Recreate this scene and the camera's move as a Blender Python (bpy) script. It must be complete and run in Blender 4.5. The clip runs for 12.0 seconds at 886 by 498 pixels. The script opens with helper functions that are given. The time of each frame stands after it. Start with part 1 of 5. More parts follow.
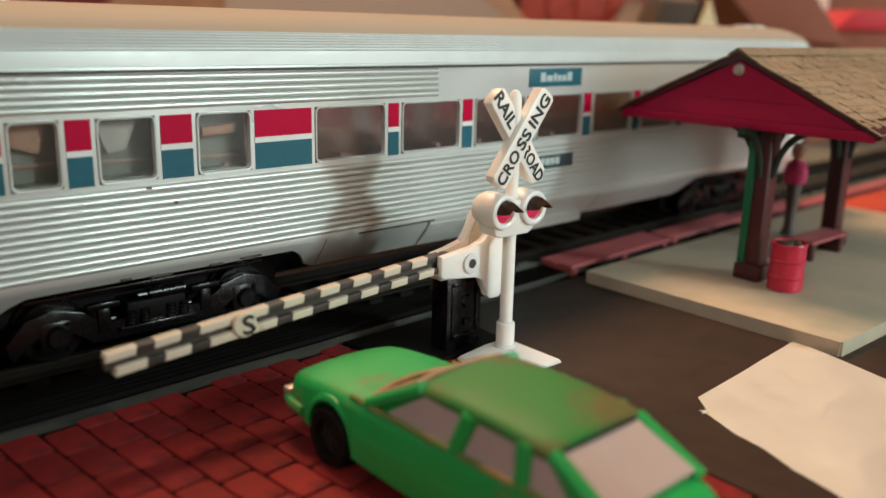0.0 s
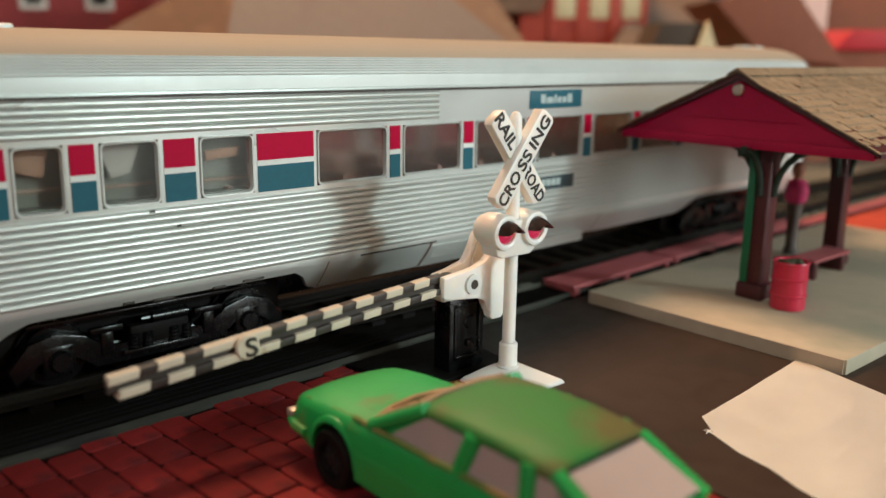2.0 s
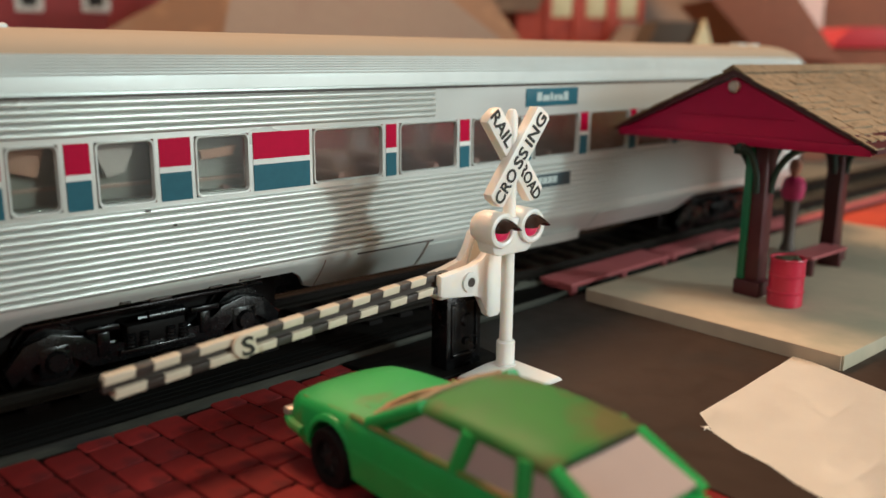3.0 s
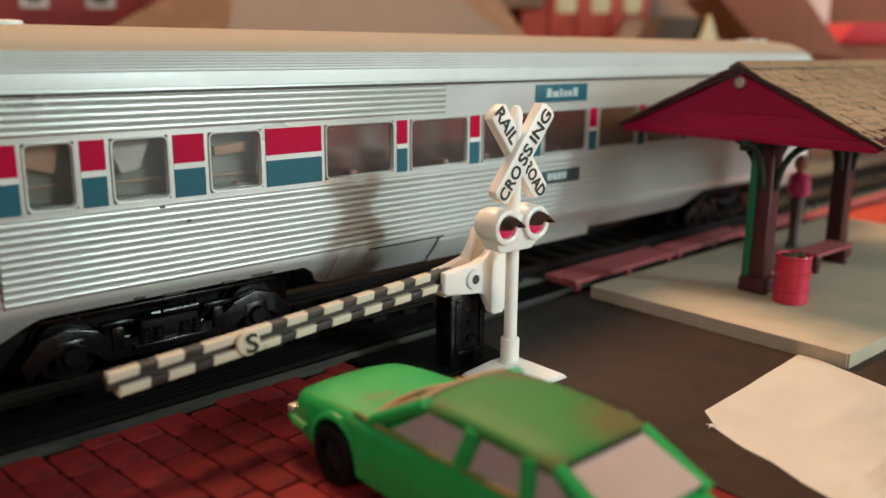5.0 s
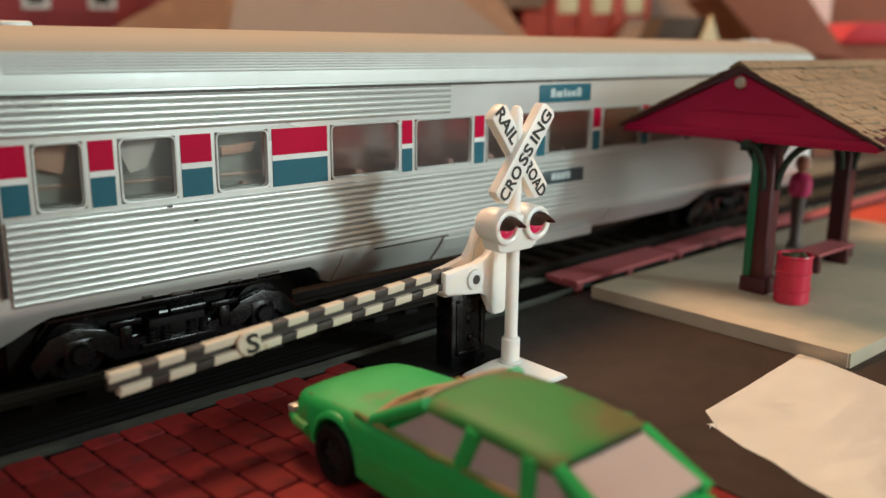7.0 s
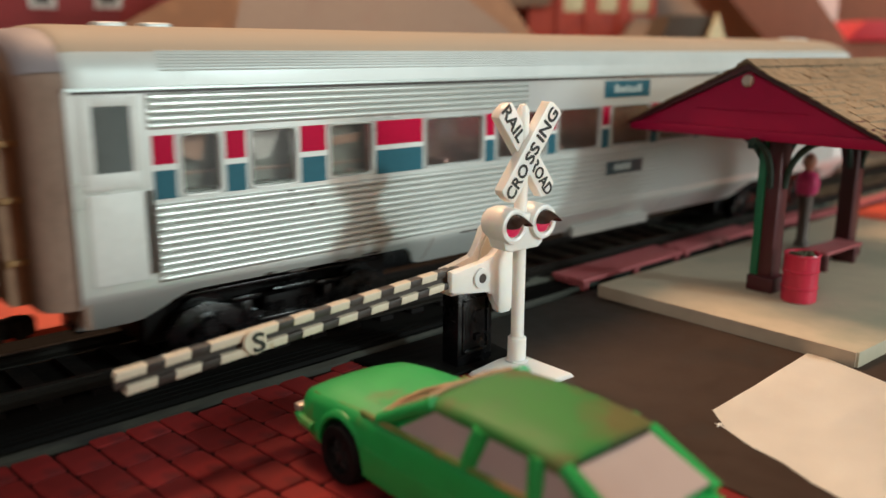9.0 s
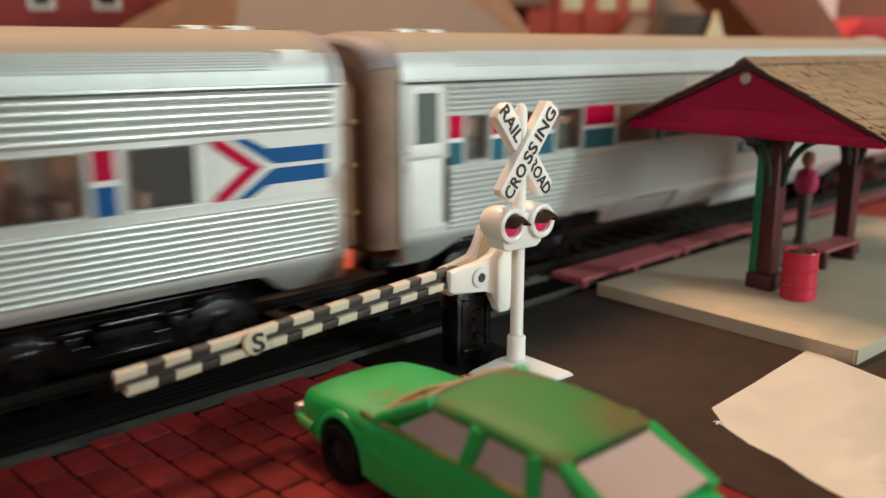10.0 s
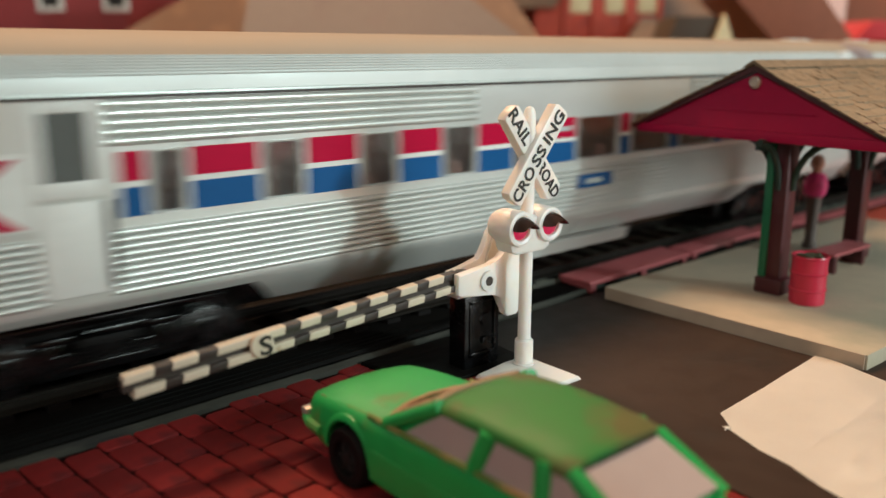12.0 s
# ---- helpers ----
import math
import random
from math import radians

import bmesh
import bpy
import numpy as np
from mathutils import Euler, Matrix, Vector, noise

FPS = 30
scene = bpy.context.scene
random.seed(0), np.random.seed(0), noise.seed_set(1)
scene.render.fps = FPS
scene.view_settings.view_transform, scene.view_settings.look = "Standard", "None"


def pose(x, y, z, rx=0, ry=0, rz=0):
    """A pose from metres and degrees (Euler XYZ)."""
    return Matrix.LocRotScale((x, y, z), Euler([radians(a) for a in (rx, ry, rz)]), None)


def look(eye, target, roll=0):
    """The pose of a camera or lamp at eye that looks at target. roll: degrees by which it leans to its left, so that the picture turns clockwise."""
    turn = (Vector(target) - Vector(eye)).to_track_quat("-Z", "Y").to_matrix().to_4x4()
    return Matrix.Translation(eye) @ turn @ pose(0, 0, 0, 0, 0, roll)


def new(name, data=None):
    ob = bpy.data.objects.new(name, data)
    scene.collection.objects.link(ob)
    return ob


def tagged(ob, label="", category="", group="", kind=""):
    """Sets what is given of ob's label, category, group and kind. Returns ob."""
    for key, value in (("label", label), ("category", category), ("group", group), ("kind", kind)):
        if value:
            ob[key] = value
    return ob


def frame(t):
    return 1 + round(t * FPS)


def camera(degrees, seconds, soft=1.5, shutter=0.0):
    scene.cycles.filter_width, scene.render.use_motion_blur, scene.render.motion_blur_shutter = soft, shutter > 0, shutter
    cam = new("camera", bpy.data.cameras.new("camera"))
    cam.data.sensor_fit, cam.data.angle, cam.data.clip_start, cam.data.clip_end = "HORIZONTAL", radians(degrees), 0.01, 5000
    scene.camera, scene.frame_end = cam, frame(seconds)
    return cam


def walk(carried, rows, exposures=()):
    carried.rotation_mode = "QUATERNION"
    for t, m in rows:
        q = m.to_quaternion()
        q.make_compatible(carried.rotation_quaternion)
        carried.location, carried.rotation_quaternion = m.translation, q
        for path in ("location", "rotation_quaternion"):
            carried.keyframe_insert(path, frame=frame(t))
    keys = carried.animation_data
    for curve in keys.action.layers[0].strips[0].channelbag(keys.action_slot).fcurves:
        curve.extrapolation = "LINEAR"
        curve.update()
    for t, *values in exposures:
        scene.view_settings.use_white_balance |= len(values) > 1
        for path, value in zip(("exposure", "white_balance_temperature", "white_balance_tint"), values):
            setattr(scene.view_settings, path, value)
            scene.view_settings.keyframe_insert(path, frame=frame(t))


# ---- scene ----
cam = camera(55.2, 12.0, soft=1.5, shutter=0.9)
cam.data.dof.use_dof, cam.data.dof.focus_distance, cam.data.dof.aperture_fstop = True, 0.142, 15.0
# seconds, eye in metres, yaw, pitch, roll in degrees
PATH = [
    (0.0, -0.00021, 0.00042, 0.05537, -41.269, -14.632, 1.369),
    (0.5, -0.00017, 0.00084, 0.05507, -41.203, -14.823, 1.276),
    (1.0, -0.00012, 0.00075, 0.05512, -41.038, -14.753, 1.216),
    (1.5, -0.00040, 0.00014, 0.05549, -40.905, -13.917, 1.167),
    (2.0, -0.00043, 0.00005, 0.05526, -41.067, -13.122, 0.854),
    (2.5, -0.00035, -0.00009, 0.05503, -41.152, -13.048, 0.693),
    (3.0, -0.00018, -0.00010, 0.05483, -41.183, -13.086, 0.555),
    (5.0, 0.00008, 0.00015, 0.05493, -40.875, -13.362, 0.506),
    (5.5, 0.00013, -0.00001, 0.05480, -40.861, -13.299, 0.490),
    (6.0, 0.00004, 0.00002, 0.05485, -40.791, -13.264, 0.569),
    (6.5, -0.00001, -0.00003, 0.05500, -40.779, -13.215, 0.546),
    (7.0, 0.00014, -0.00008, 0.05488, -40.749, -13.319, 0.418),
    (9.0, 0.00024, 0.00027, 0.05478, -40.388, -13.403, 0.335),
    (9.5, 0.00026, -0.00011, 0.05484, -40.305, -13.457, 0.131),
    (10.0, 0.00027, -0.00018, 0.05491, -40.331, -13.444, 0.011),
    (10.5, 0.00029, -0.00007, 0.05466, -40.300, -13.333, -0.033),
    (11.0, 0.00006, -0.00000, 0.05517, -40.153, -13.263, 0.029),
    (11.5, 0.00018, 0.00030, 0.05525, -39.924, -13.297, 0.101),
    (12.0, 0.00031, 0.00024, 0.05504, -39.892, -13.318, 0.123),
]


def aimed(x, y, z, yaw, pitch, roll):
    a, b = radians(yaw), radians(pitch)
    way = Vector((-math.sin(a) * math.cos(b), math.cos(a) * math.cos(b), math.sin(b)))
    return look((x, y, z), Vector((x, y, z)) + way, roll)


walk(cam, [(row[0], aimed(*row[1:])) for row in PATH])

# ---------------------------------------------------------------- light
world = bpy.data.worlds.new("room_air")
scene.world = world
world.use_nodes = True
world.node_tree.nodes["Background"].inputs[0].default_value = (0.75, 0.62, 0.52, 1)
world.node_tree.nodes["Background"].inputs[1].default_value = 0.17


def area_lamp(name, eye, target, size, size_y, watts, colour):
    data = bpy.data.lights.new(name, "AREA")
    data.shape, data.size, data.size_y, data.energy, data.color = "RECTANGLE", size, size_y, watts, colour
    ob = new(name, data)
    ob.matrix_world = look(eye, target)
    return ob


# cool key light, low from the side along the signal's shadow; its source is unseen
area_lamp("cool_key_light", (0.66, -1.05, 0.56), (0.09, 0.10, 0.02), 0.085, 0.085, 8.1, (0.78, 1.0, 0.97))
# fill added behind the camera to brighten the shaded coach side; source unseen
area_lamp("front_fill_light", (0.95, -2.48, 0.46), (0.16, 0.1, 0.03), 1.3, 0.66, 32.0, (0.95, 1.0, 0.97))
# fill added to one side to brighten the toy car's flank and the gable
area_lamp("side_fill_light", (-1.45, -0.55, 1.05), (0.05, 0.07, 0.0), 0.5, 0.5, 7.5, (0.97, 0.95, 0.90))
# the warm lamp that hangs over the far side of the layout
area_lamp("hanging_lamp_light", (0.23, 0.52, 0.74), (0.16, 0.10, 0.0), 0.25, 0.25, 8.6, (1.0, 0.60, 0.35))
scene.view_settings.exposure = 0.0

# ---------------------------------------------------------------- materials
MM = 0.001


def material(name, colour, rough=0.5, metal=0.0, vary=0.12, grain=900.0, bump=0.15, spots=None, spot_scale=120.0, spot_cut=0.6,
             per_object=0.0, per_island=0.0, stretch=(1, 1, 1), coat=0.0, spec=0.5):
    """Base colour with two scales of variation, optional stains, roughness variation and fine relief."""
    m = bpy.data.materials.new(name)
    m.use_nodes = True
    nt = m.node_tree
    n, l = nt.nodes, nt.links
    b = n["Principled BSDF"]
    b.inputs["Metallic"].default_value = metal
    b.inputs["Coat Weight"].default_value = coat
    b.inputs["Specular IOR Level"].default_value = spec
    tc = n.new("ShaderNodeTexCoord")
    mp = n.new("ShaderNodeMapping")
    mp.inputs["Scale"].default_value = stretch
    l.new(tc.outputs["Object"], mp.inputs[0])
    fine = n.new("ShaderNodeTexNoise")
    fine.inputs["Scale"].default_value, fine.inputs["Detail"].default_value = grain, 5
    l.new(mp.outputs[0], fine.inputs["Vector"])
    broad = n.new("ShaderNodeTexNoise")
    broad.inputs["Scale"].default_value, broad.inputs["Detail"].default_value = grain / 9, 3
    l.new(mp.outputs[0], broad.inputs["Vector"])
    add = n.new("ShaderNodeMath")
    add.operation = "ADD"
    l.new(fine.outputs[0], add.inputs[0])
    l.new(broad.outputs[0], add.inputs[1])
    rng = n.new("ShaderNodeMapRange")
    rng.inputs[1].default_value, rng.inputs[2].default_value = 0.6, 1.4
    rng.inputs[3].default_value, rng.inputs[4].default_value = 1 - vary, 1 + vary
    l.new(add.outputs[0], rng.inputs[0])
    hsv = n.new("ShaderNodeHueSaturation")
    hsv.inputs["Color"].default_value = (*colour, 1)
    value = rng.outputs[0]
    for amount, node, socket in ((per_object, "ShaderNodeObjectInfo", "Random"), (per_island, "ShaderNodeNewGeometry", "Random Per Island")):
        if amount:
            info = n.new(node)
            r2 = n.new("ShaderNodeMapRange")
            r2.inputs[3].default_value, r2.inputs[4].default_value = 1 - amount, 1 + amount
            l.new(info.outputs[socket], r2.inputs[0])
            mul = n.new("ShaderNodeMath")
            mul.operation = "MULTIPLY"
            l.new(value, mul.inputs[0])
            l.new(r2.outputs[0], mul.inputs[1])
            value = mul.outputs[0]
    l.new(value, hsv.inputs["Value"])
    out = hsv.outputs[0]
    if spots:
        sp = n.new("ShaderNodeTexNoise")
        sp.inputs["Scale"].default_value, sp.inputs["Detail"].default_value = spot_scale, 6
        l.new(mp.outputs[0], sp.inputs["Vector"])
        cut = n.new("ShaderNodeMapRange")
        cut.inputs[1].default_value, cut.inputs[2].default_value = spot_cut, spot_cut + 0.12
        l.new(sp.outputs[0], cut.inputs[0])
        mix = n.new("ShaderNodeMix")
        mix.data_type = "RGBA"
        mix.inputs[7].default_value = (*spots, 1)
        l.new(cut.outputs[0], mix.inputs[0])
        l.new(out, mix.inputs[6])
        out = mix.outputs[2]
    l.new(out, b.inputs["Base Color"])
    rr = n.new("ShaderNodeMapRange")
    rr.inputs[1].default_value, rr.inputs[2].default_value = 0.6, 1.4
    rr.inputs[3].default_value, rr.inputs[4].default_value = max(rough - 0.08, 0.02), min(rough + 0.1, 1)
    l.new(add.outputs[0], rr.inputs[0])
    l.new(rr.outputs[0], b.inputs["Roughness"])
    if bump:
        bp = n.new("ShaderNodeBump")
        bp.inputs["Strength"].default_value, bp.inputs["Distance"].default_value = bump, 0.0003
        l.new(fine.outputs[0], bp.inputs["Height"])
        l.new(bp.outputs[0], b.inputs["Normal"])
    return m


def pane_material(name, tint, rough):
    m = bpy.data.materials.new(name)
    m.use_nodes = True
    b = m.node_tree.nodes["Principled BSDF"]
    b.inputs["Base Color"].default_value = (*tint, 1)
    b.inputs["Roughness"].default_value = rough
    b.inputs["Transmission Weight"].default_value = 1.0
    b.inputs["IOR"].default_value = 1.45
    return m


SILVER = material("silver_paint", (0.62, 0.65, 0.63), 0.31, 0.45, 0.03, 160, 0.0, (0.30, 0.27, 0.24), 90, 0.80, stretch=(0.35, 1, 1))
SILVER_ROOF = material("silver_roof_paint", (0.58, 0.61, 0.60), 0.42, 0.15, 0.05, 300, 0.04, (0.48, 0.46, 0.42), 60, 0.70)
ROOF_CROWN = material("mottled_tan_crown", (0.34, 0.285, 0.225), 0.7, 0.0, 0.06, 120, 0.04, (0.35, 0.28, 0.21), 40, 0.55, stretch=(0.4, 1, 1), spec=0.25)
DARK_SILVER = material("brown_car_end", (0.25, 0.165, 0.125), 0.6, 0.0, 0.2, 700, 0.2)
PURPLE_GREY = material("grey_roof_end", (0.25, 0.22, 0.235), 0.62, 0.0, 0.1, 500, 0.1)
RED_STRIPE = material("red_stripe_paint", (0.46, 0.002, 0.040), 0.45, 0, 0.08, 900, 0.05, (0.6, 0.16, 0.2), 400, 0.78, spec=0.1)
PLATE_DARK = material("dark_grey_blue_plate", (0.022, 0.045, 0.055), 0.4, 0, 0.1, 900, 0.05)
BALLAST = material("grey_green_ballast", (0.10, 0.105, 0.088), 0.85, 0, 0.3, 900, 0.8, (0.05, 0.05, 0.045), 300, 0.58, spec=0.2)
BLUE_TEAL = material("faded_blue_paint", (0.020, 0.112, 0.155), 0.45, 0, 0.1, 900, 0.05, spec=0.2)
BLUE_DEEP = material("blue_paint", (0.004, 0.085, 0.26), 0.45, 0, 0.1, 900, 0.05, spec=0.15)
WHITE_LINE = material("white_line_paint", (0.72, 0.74, 0.72), 0.45, 0, 0.06, 700, 0.05)
GREY_LETTER = material("pale_grey_lettering", (0.42, 0.50, 0.50), 0.5, 0, 0.05, 900, 0.0)
GLASS = pane_material("window_glass", (0.70, 0.66, 0.63), 0.20)
FRAME_SILVER = material("window_frame_silver", (0.52, 0.54, 0.52), 0.38, 0.5, 0.06, 600, 0.05)
INTERIOR = material("brown_interior", (0.36, 0.20, 0.16), 0.7, 0, 0.2, 300, 0.1)
SEAT = material("dull_tan_seat", (0.24, 0.12, 0.095), 0.6, 0, 0.2, 500, 0.1)
BLACK = material("black_plastic", (0.004, 0.004, 0.0045), 0.24, 0, 0.25, 900, 0.12, (0.012, 0.011, 0.010), 220, 0.74, spec=0.34)
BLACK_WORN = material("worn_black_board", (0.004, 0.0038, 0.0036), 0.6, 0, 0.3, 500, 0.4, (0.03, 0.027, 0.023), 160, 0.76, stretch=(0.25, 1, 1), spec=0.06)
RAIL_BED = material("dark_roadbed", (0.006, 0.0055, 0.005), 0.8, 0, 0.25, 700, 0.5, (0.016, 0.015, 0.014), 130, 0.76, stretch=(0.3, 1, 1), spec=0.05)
EDGE_GREY = material("scuffed_grey_edge", (0.038, 0.039, 0.033), 0.75, 0, 0.35, 600, 0.4, (0.02, 0.02, 0.02), 180, 0.55, stretch=(0.3, 1, 1), spec=0.15)
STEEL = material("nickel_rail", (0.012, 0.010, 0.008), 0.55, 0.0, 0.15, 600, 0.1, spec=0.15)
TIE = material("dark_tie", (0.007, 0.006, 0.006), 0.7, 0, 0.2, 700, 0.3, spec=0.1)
IVORY = material("ivory_plastic", (0.84, 0.80, 0.755), 0.38, 0, 0.035, 500, 0.06, (0.62, 0.5, 0.38), 160, 0.70)
skin = IVORY.node_tree.nodes["Principled BSDF"].inputs
skin["Subsurface Weight"].default_value, skin["Subsurface Scale"].default_value = 0.5, 0.003
skin["Subsurface Radius"].default_value = (1.0, 0.75, 0.6)
# ivory darkened to cream: the dimmer warm light on the gate is in the colour
CREAM = material("warm_lit_ivory", (0.62, 0.545, 0.43), 0.42, 0, 0.06, 600, 0.1, (0.45, 0.33, 0.2), 260, 0.66)
ARM_BLACK = material("brown_black_paint", (0.035, 0.026, 0.022), 0.45, 0, 0.25, 900, 0.2)
LETTER_BLACK = material("black_lettering", (0.02, 0.017, 0.015), 0.5, 0, 0.2, 1500, 0.0, (0.25, 0.22, 0.2), 900, 0.70)
LENS = material("pink_red_lens", (0.72, 0.02, 0.10), 0.18, 0, 0.05, 900, 0.02, coat=0.6)
HOOD = material("dark_brown_visor", (0.085, 0.040, 0.028), 0.2, 0, 0.2, 900, 0.05, coat=0.4)
GREEN = material("green_toy_plastic", (0.010, 0.33, 0.070), 0.42, 0, 0.12, 350, 0.06, (0.12, 0.23, 0.055), 110, 0.60)
GREEN_ROOF = material("dusty_green_plastic", (0.020, 0.18, 0.030), 0.62, 0, 0.16, 260, 0.10, (0.10, 0.100, 0.026), 75, 0.45)
GREEN_DUST = material("dust_on_green_plastic", (0.13, 0.20, 0.045), 0.75, 0, 0.25, 400, 0.15, (0.30, 0.20, 0.08), 130, 0.50)
DUST = material("tan_dust", (0.36, 0.24, 0.14), 0.8, 0, 0.2, 500, 0.2)
CAR_WINDOW = material("lilac_grey_window", (0.42, 0.345, 0.33), 0.4, 0, 0.06, 200, 0.05, coat=0.2)
TYRE = material("black_tyre", (0.006, 0.005, 0.005), 0.6, 0, 0.2, 900, 0.2, spec=0.15)
HUB = material("dark_hub", (0.014, 0.012, 0.012), 0.5, 0, 0.2, 900, 0.1, spec=0.2)
CHROME = material("dull_chrome", (0.5, 0.42, 0.36), 0.35, 0.6, 0.1, 900, 0.1)
BRICK = material("red_brick_paper", (0.200, 0.014, 0.014), 0.75, 0, 0.34, 200, 0.5, (0.095, 0.012, 0.014), 110, 0.56, per_object=0.18, spec=0.2)
MORTAR = material("dark_brick_joint", (0.016, 0.005, 0.005), 0.85, 0, 0.25, 500, 0.4, spec=0.05)
ROAD = material("brown_black_road", (0.029, 0.0150, 0.0095), 0.58, 0, 0.16, 260, 0.25, (0.024, 0.015, 0.011), 70, 0.55, spec=0.35)
# the train's shade by the rails, painted into the road as a dark gradient
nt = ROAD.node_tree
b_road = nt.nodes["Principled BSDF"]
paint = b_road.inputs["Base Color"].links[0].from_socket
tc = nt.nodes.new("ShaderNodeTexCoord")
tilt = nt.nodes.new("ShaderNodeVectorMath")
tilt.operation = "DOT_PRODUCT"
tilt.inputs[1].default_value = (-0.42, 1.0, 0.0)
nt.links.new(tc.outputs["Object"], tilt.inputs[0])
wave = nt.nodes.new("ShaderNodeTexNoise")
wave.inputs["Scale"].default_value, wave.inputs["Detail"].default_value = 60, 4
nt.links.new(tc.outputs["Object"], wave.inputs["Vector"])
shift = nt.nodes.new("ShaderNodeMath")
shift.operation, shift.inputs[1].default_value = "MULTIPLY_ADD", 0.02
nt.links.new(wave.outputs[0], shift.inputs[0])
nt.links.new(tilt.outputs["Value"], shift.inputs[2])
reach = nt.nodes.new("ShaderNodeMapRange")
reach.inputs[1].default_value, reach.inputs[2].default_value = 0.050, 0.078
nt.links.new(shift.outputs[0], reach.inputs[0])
track_shade = nt.nodes.new("ShaderNodeMix")
track_shade.data_type = "RGBA"
track_shade.inputs[7].default_value = (0.011, 0.0095, 0.008, 1)
nt.links.new(reach.outputs[0], track_shade.inputs[0])
nt.links.new(paint, track_shade.inputs[6])
nt.links.new(track_shade.outputs[2], b_road.inputs["Base Color"])
PAPER = material("white_paper", (0.88, 0.845, 0.78), 0.75, 0, 0.03, 220, 0.2)
CONCRETE = material("grey_green_platform", (0.46, 0.39, 0.29), 0.55, 0, 0.12, 260, 0.2, (0.36, 0.335, 0.25), 40, 0.54, stretch=(1, 1, 1))
CONCRETE_EDGE = material("tan_platform_edge", (0.42, 0.335, 0.255), 0.6, 0, 0.10, 300, 0.2)
MAROON = material("maroon_plastic", (0.062, 0.009, 0.012), 0.42, 0, 0.15, 500, 0.15)
GABLE = material("dark_red_gable", (0.35, 0.004, 0.045), 0.5, 0, 0.10, 400, 0.1, spec=0.25)
PLANK = material("dull_maroon_planks", (0.36, 0.085, 0.092), 0.5, 0, 0.18, 350, 0.25, (0.40, 0.15, 0.15), 90, 0.6, stretch=(0.3, 1, 1))
SHINGLE = material("tan_grey_shingle", (0.245, 0.18, 0.118), 0.85, 0, 0.38, 420, 0.9, (0.085, 0.06, 0.04), 420, 0.59, per_object=0.05, per_island=0.10, spec=0.2)
BRACE_GREEN = material("black_green_brace", (0.005, 0.022, 0.012), 0.45, 0, 0.15, 500, 0.1)
GREEN_TRIM = material("dark_green_trim", (0.006, 0.12, 0.05), 0.4, 0, 0.15, 500, 0.1)
BARREL = material("red_barrel_paint", (0.50, 0.018, 0.050), 0.36, 0, 0.12, 500, 0.15, (0.60, 0.14, 0.14), 260, 0.68)
BARREL_TOP = material("brown_green_rubbish", (0.06, 0.055, 0.025), 0.8, 0, 0.4, 900, 0.6)
PINK = material("pink_painted_plastic", (0.75, 0.05, 0.20), 0.5, 0, 0.15, 900, 0.2)
ORANGE_RED = material("orange_red_ground", (0.50, 0.060, 0.028), 0.6, 0, 0.14, 160, 0.3, (0.40, 0.045, 0.024), 60, 0.5)
BOARD = material("grey_green_board", (0.13, 0.125, 0.10), 0.75, 0, 0.2, 90, 0.3, (0.19, 0.16, 0.13), 30, 0.55)
HOUSE_RED = material("red_house_wall", (0.27, 0.035, 0.04), 0.6, 0, 0.12, 200, 0.2)
BRICK_RED = material("brick_station_wall", (0.44, 0.060, 0.034), 0.6, 0, 0.12, 300, 0.25, (0.32, 0.04, 0.03), 120, 0.55)
ROOF_TAN = material("tan_roof", (0.17, 0.095, 0.058), 0.7, 0, 0.14, 200, 0.3, (0.21, 0.12, 0.07), 60, 0.55)
ROOF_GREY = material("grey_brown_roof", (0.155, 0.125, 0.108), 0.7, 0, 0.14, 200, 0.3, (0.15, 0.115, 0.10), 60, 0.55)
ROOF_BROWN = material("red_brown_roof", (0.27, 0.10, 0.062), 0.75, 0, 0.14, 200, 0.3, spec=0.2)
ROOF_DARK = material("dark_dormer_roof", (0.055, 0.038, 0.024), 0.7, 0, 0.15, 300, 0.3)
CREAM_WALL = material("cream_wall", (0.70, 0.60, 0.36), 0.6, 0, 0.08, 300, 0.1)
PALE_PINK = material("pale_pink_wall", (0.76, 0.52, 0.44), 0.7, 0, 0.05, 200, 0.1)
BRIGHT_RED = material("bright_red_paint", (0.50, 0.02, 0.03), 0.45, 0, 0.1, 300, 0.1)
DARK_PANE = material("dark_window_pane", (0.03, 0.03, 0.03), 0.15, 0, 0.1, 300, 0.02)
ROOM_WALL = material("tan_room_wall", (0.46, 0.40, 0.35), 0.85, 0, 0.06, 12, 0.1)
ROOM_CEIL = material("off_white_ceiling", (0.70, 0.60, 0.50), 0.9, 0, 0.04, 12, 0.1)
ROOM_FLOOR = material("brown_carpet", (0.16, 0.10, 0.07), 0.95, 0, 0.2, 40, 0.3)
WOOD = material("plywood_edge", (0.34, 0.21, 0.12), 0.6, 0, 0.2, 60, 0.2, stretch=(0.15, 1, 1))

# ---------------------------------------------------------------- helpers for meshes, in millimetres


def box(bm, x0, x1, y0, y1, z0, z1, bevel=0.0):
    vs = [bm.verts.new((x, y, z)) for x in (x0, x1) for y in (y0, y1) for z in (z0, z1)]
    fs = [bm.faces.new([vs[i] for i in f]) for f in ((0, 1, 3, 2), (4, 6, 7, 5), (0, 4, 5, 1), (2, 3, 7, 6), (0, 2, 6, 4), (1, 5, 7, 3))]
    if bevel:
        edges = list({e for f in fs for e in f.edges})
        bmesh.ops.bevel(bm, geom=edges, offset=bevel, segments=2, profile=0.5, affect="EDGES")


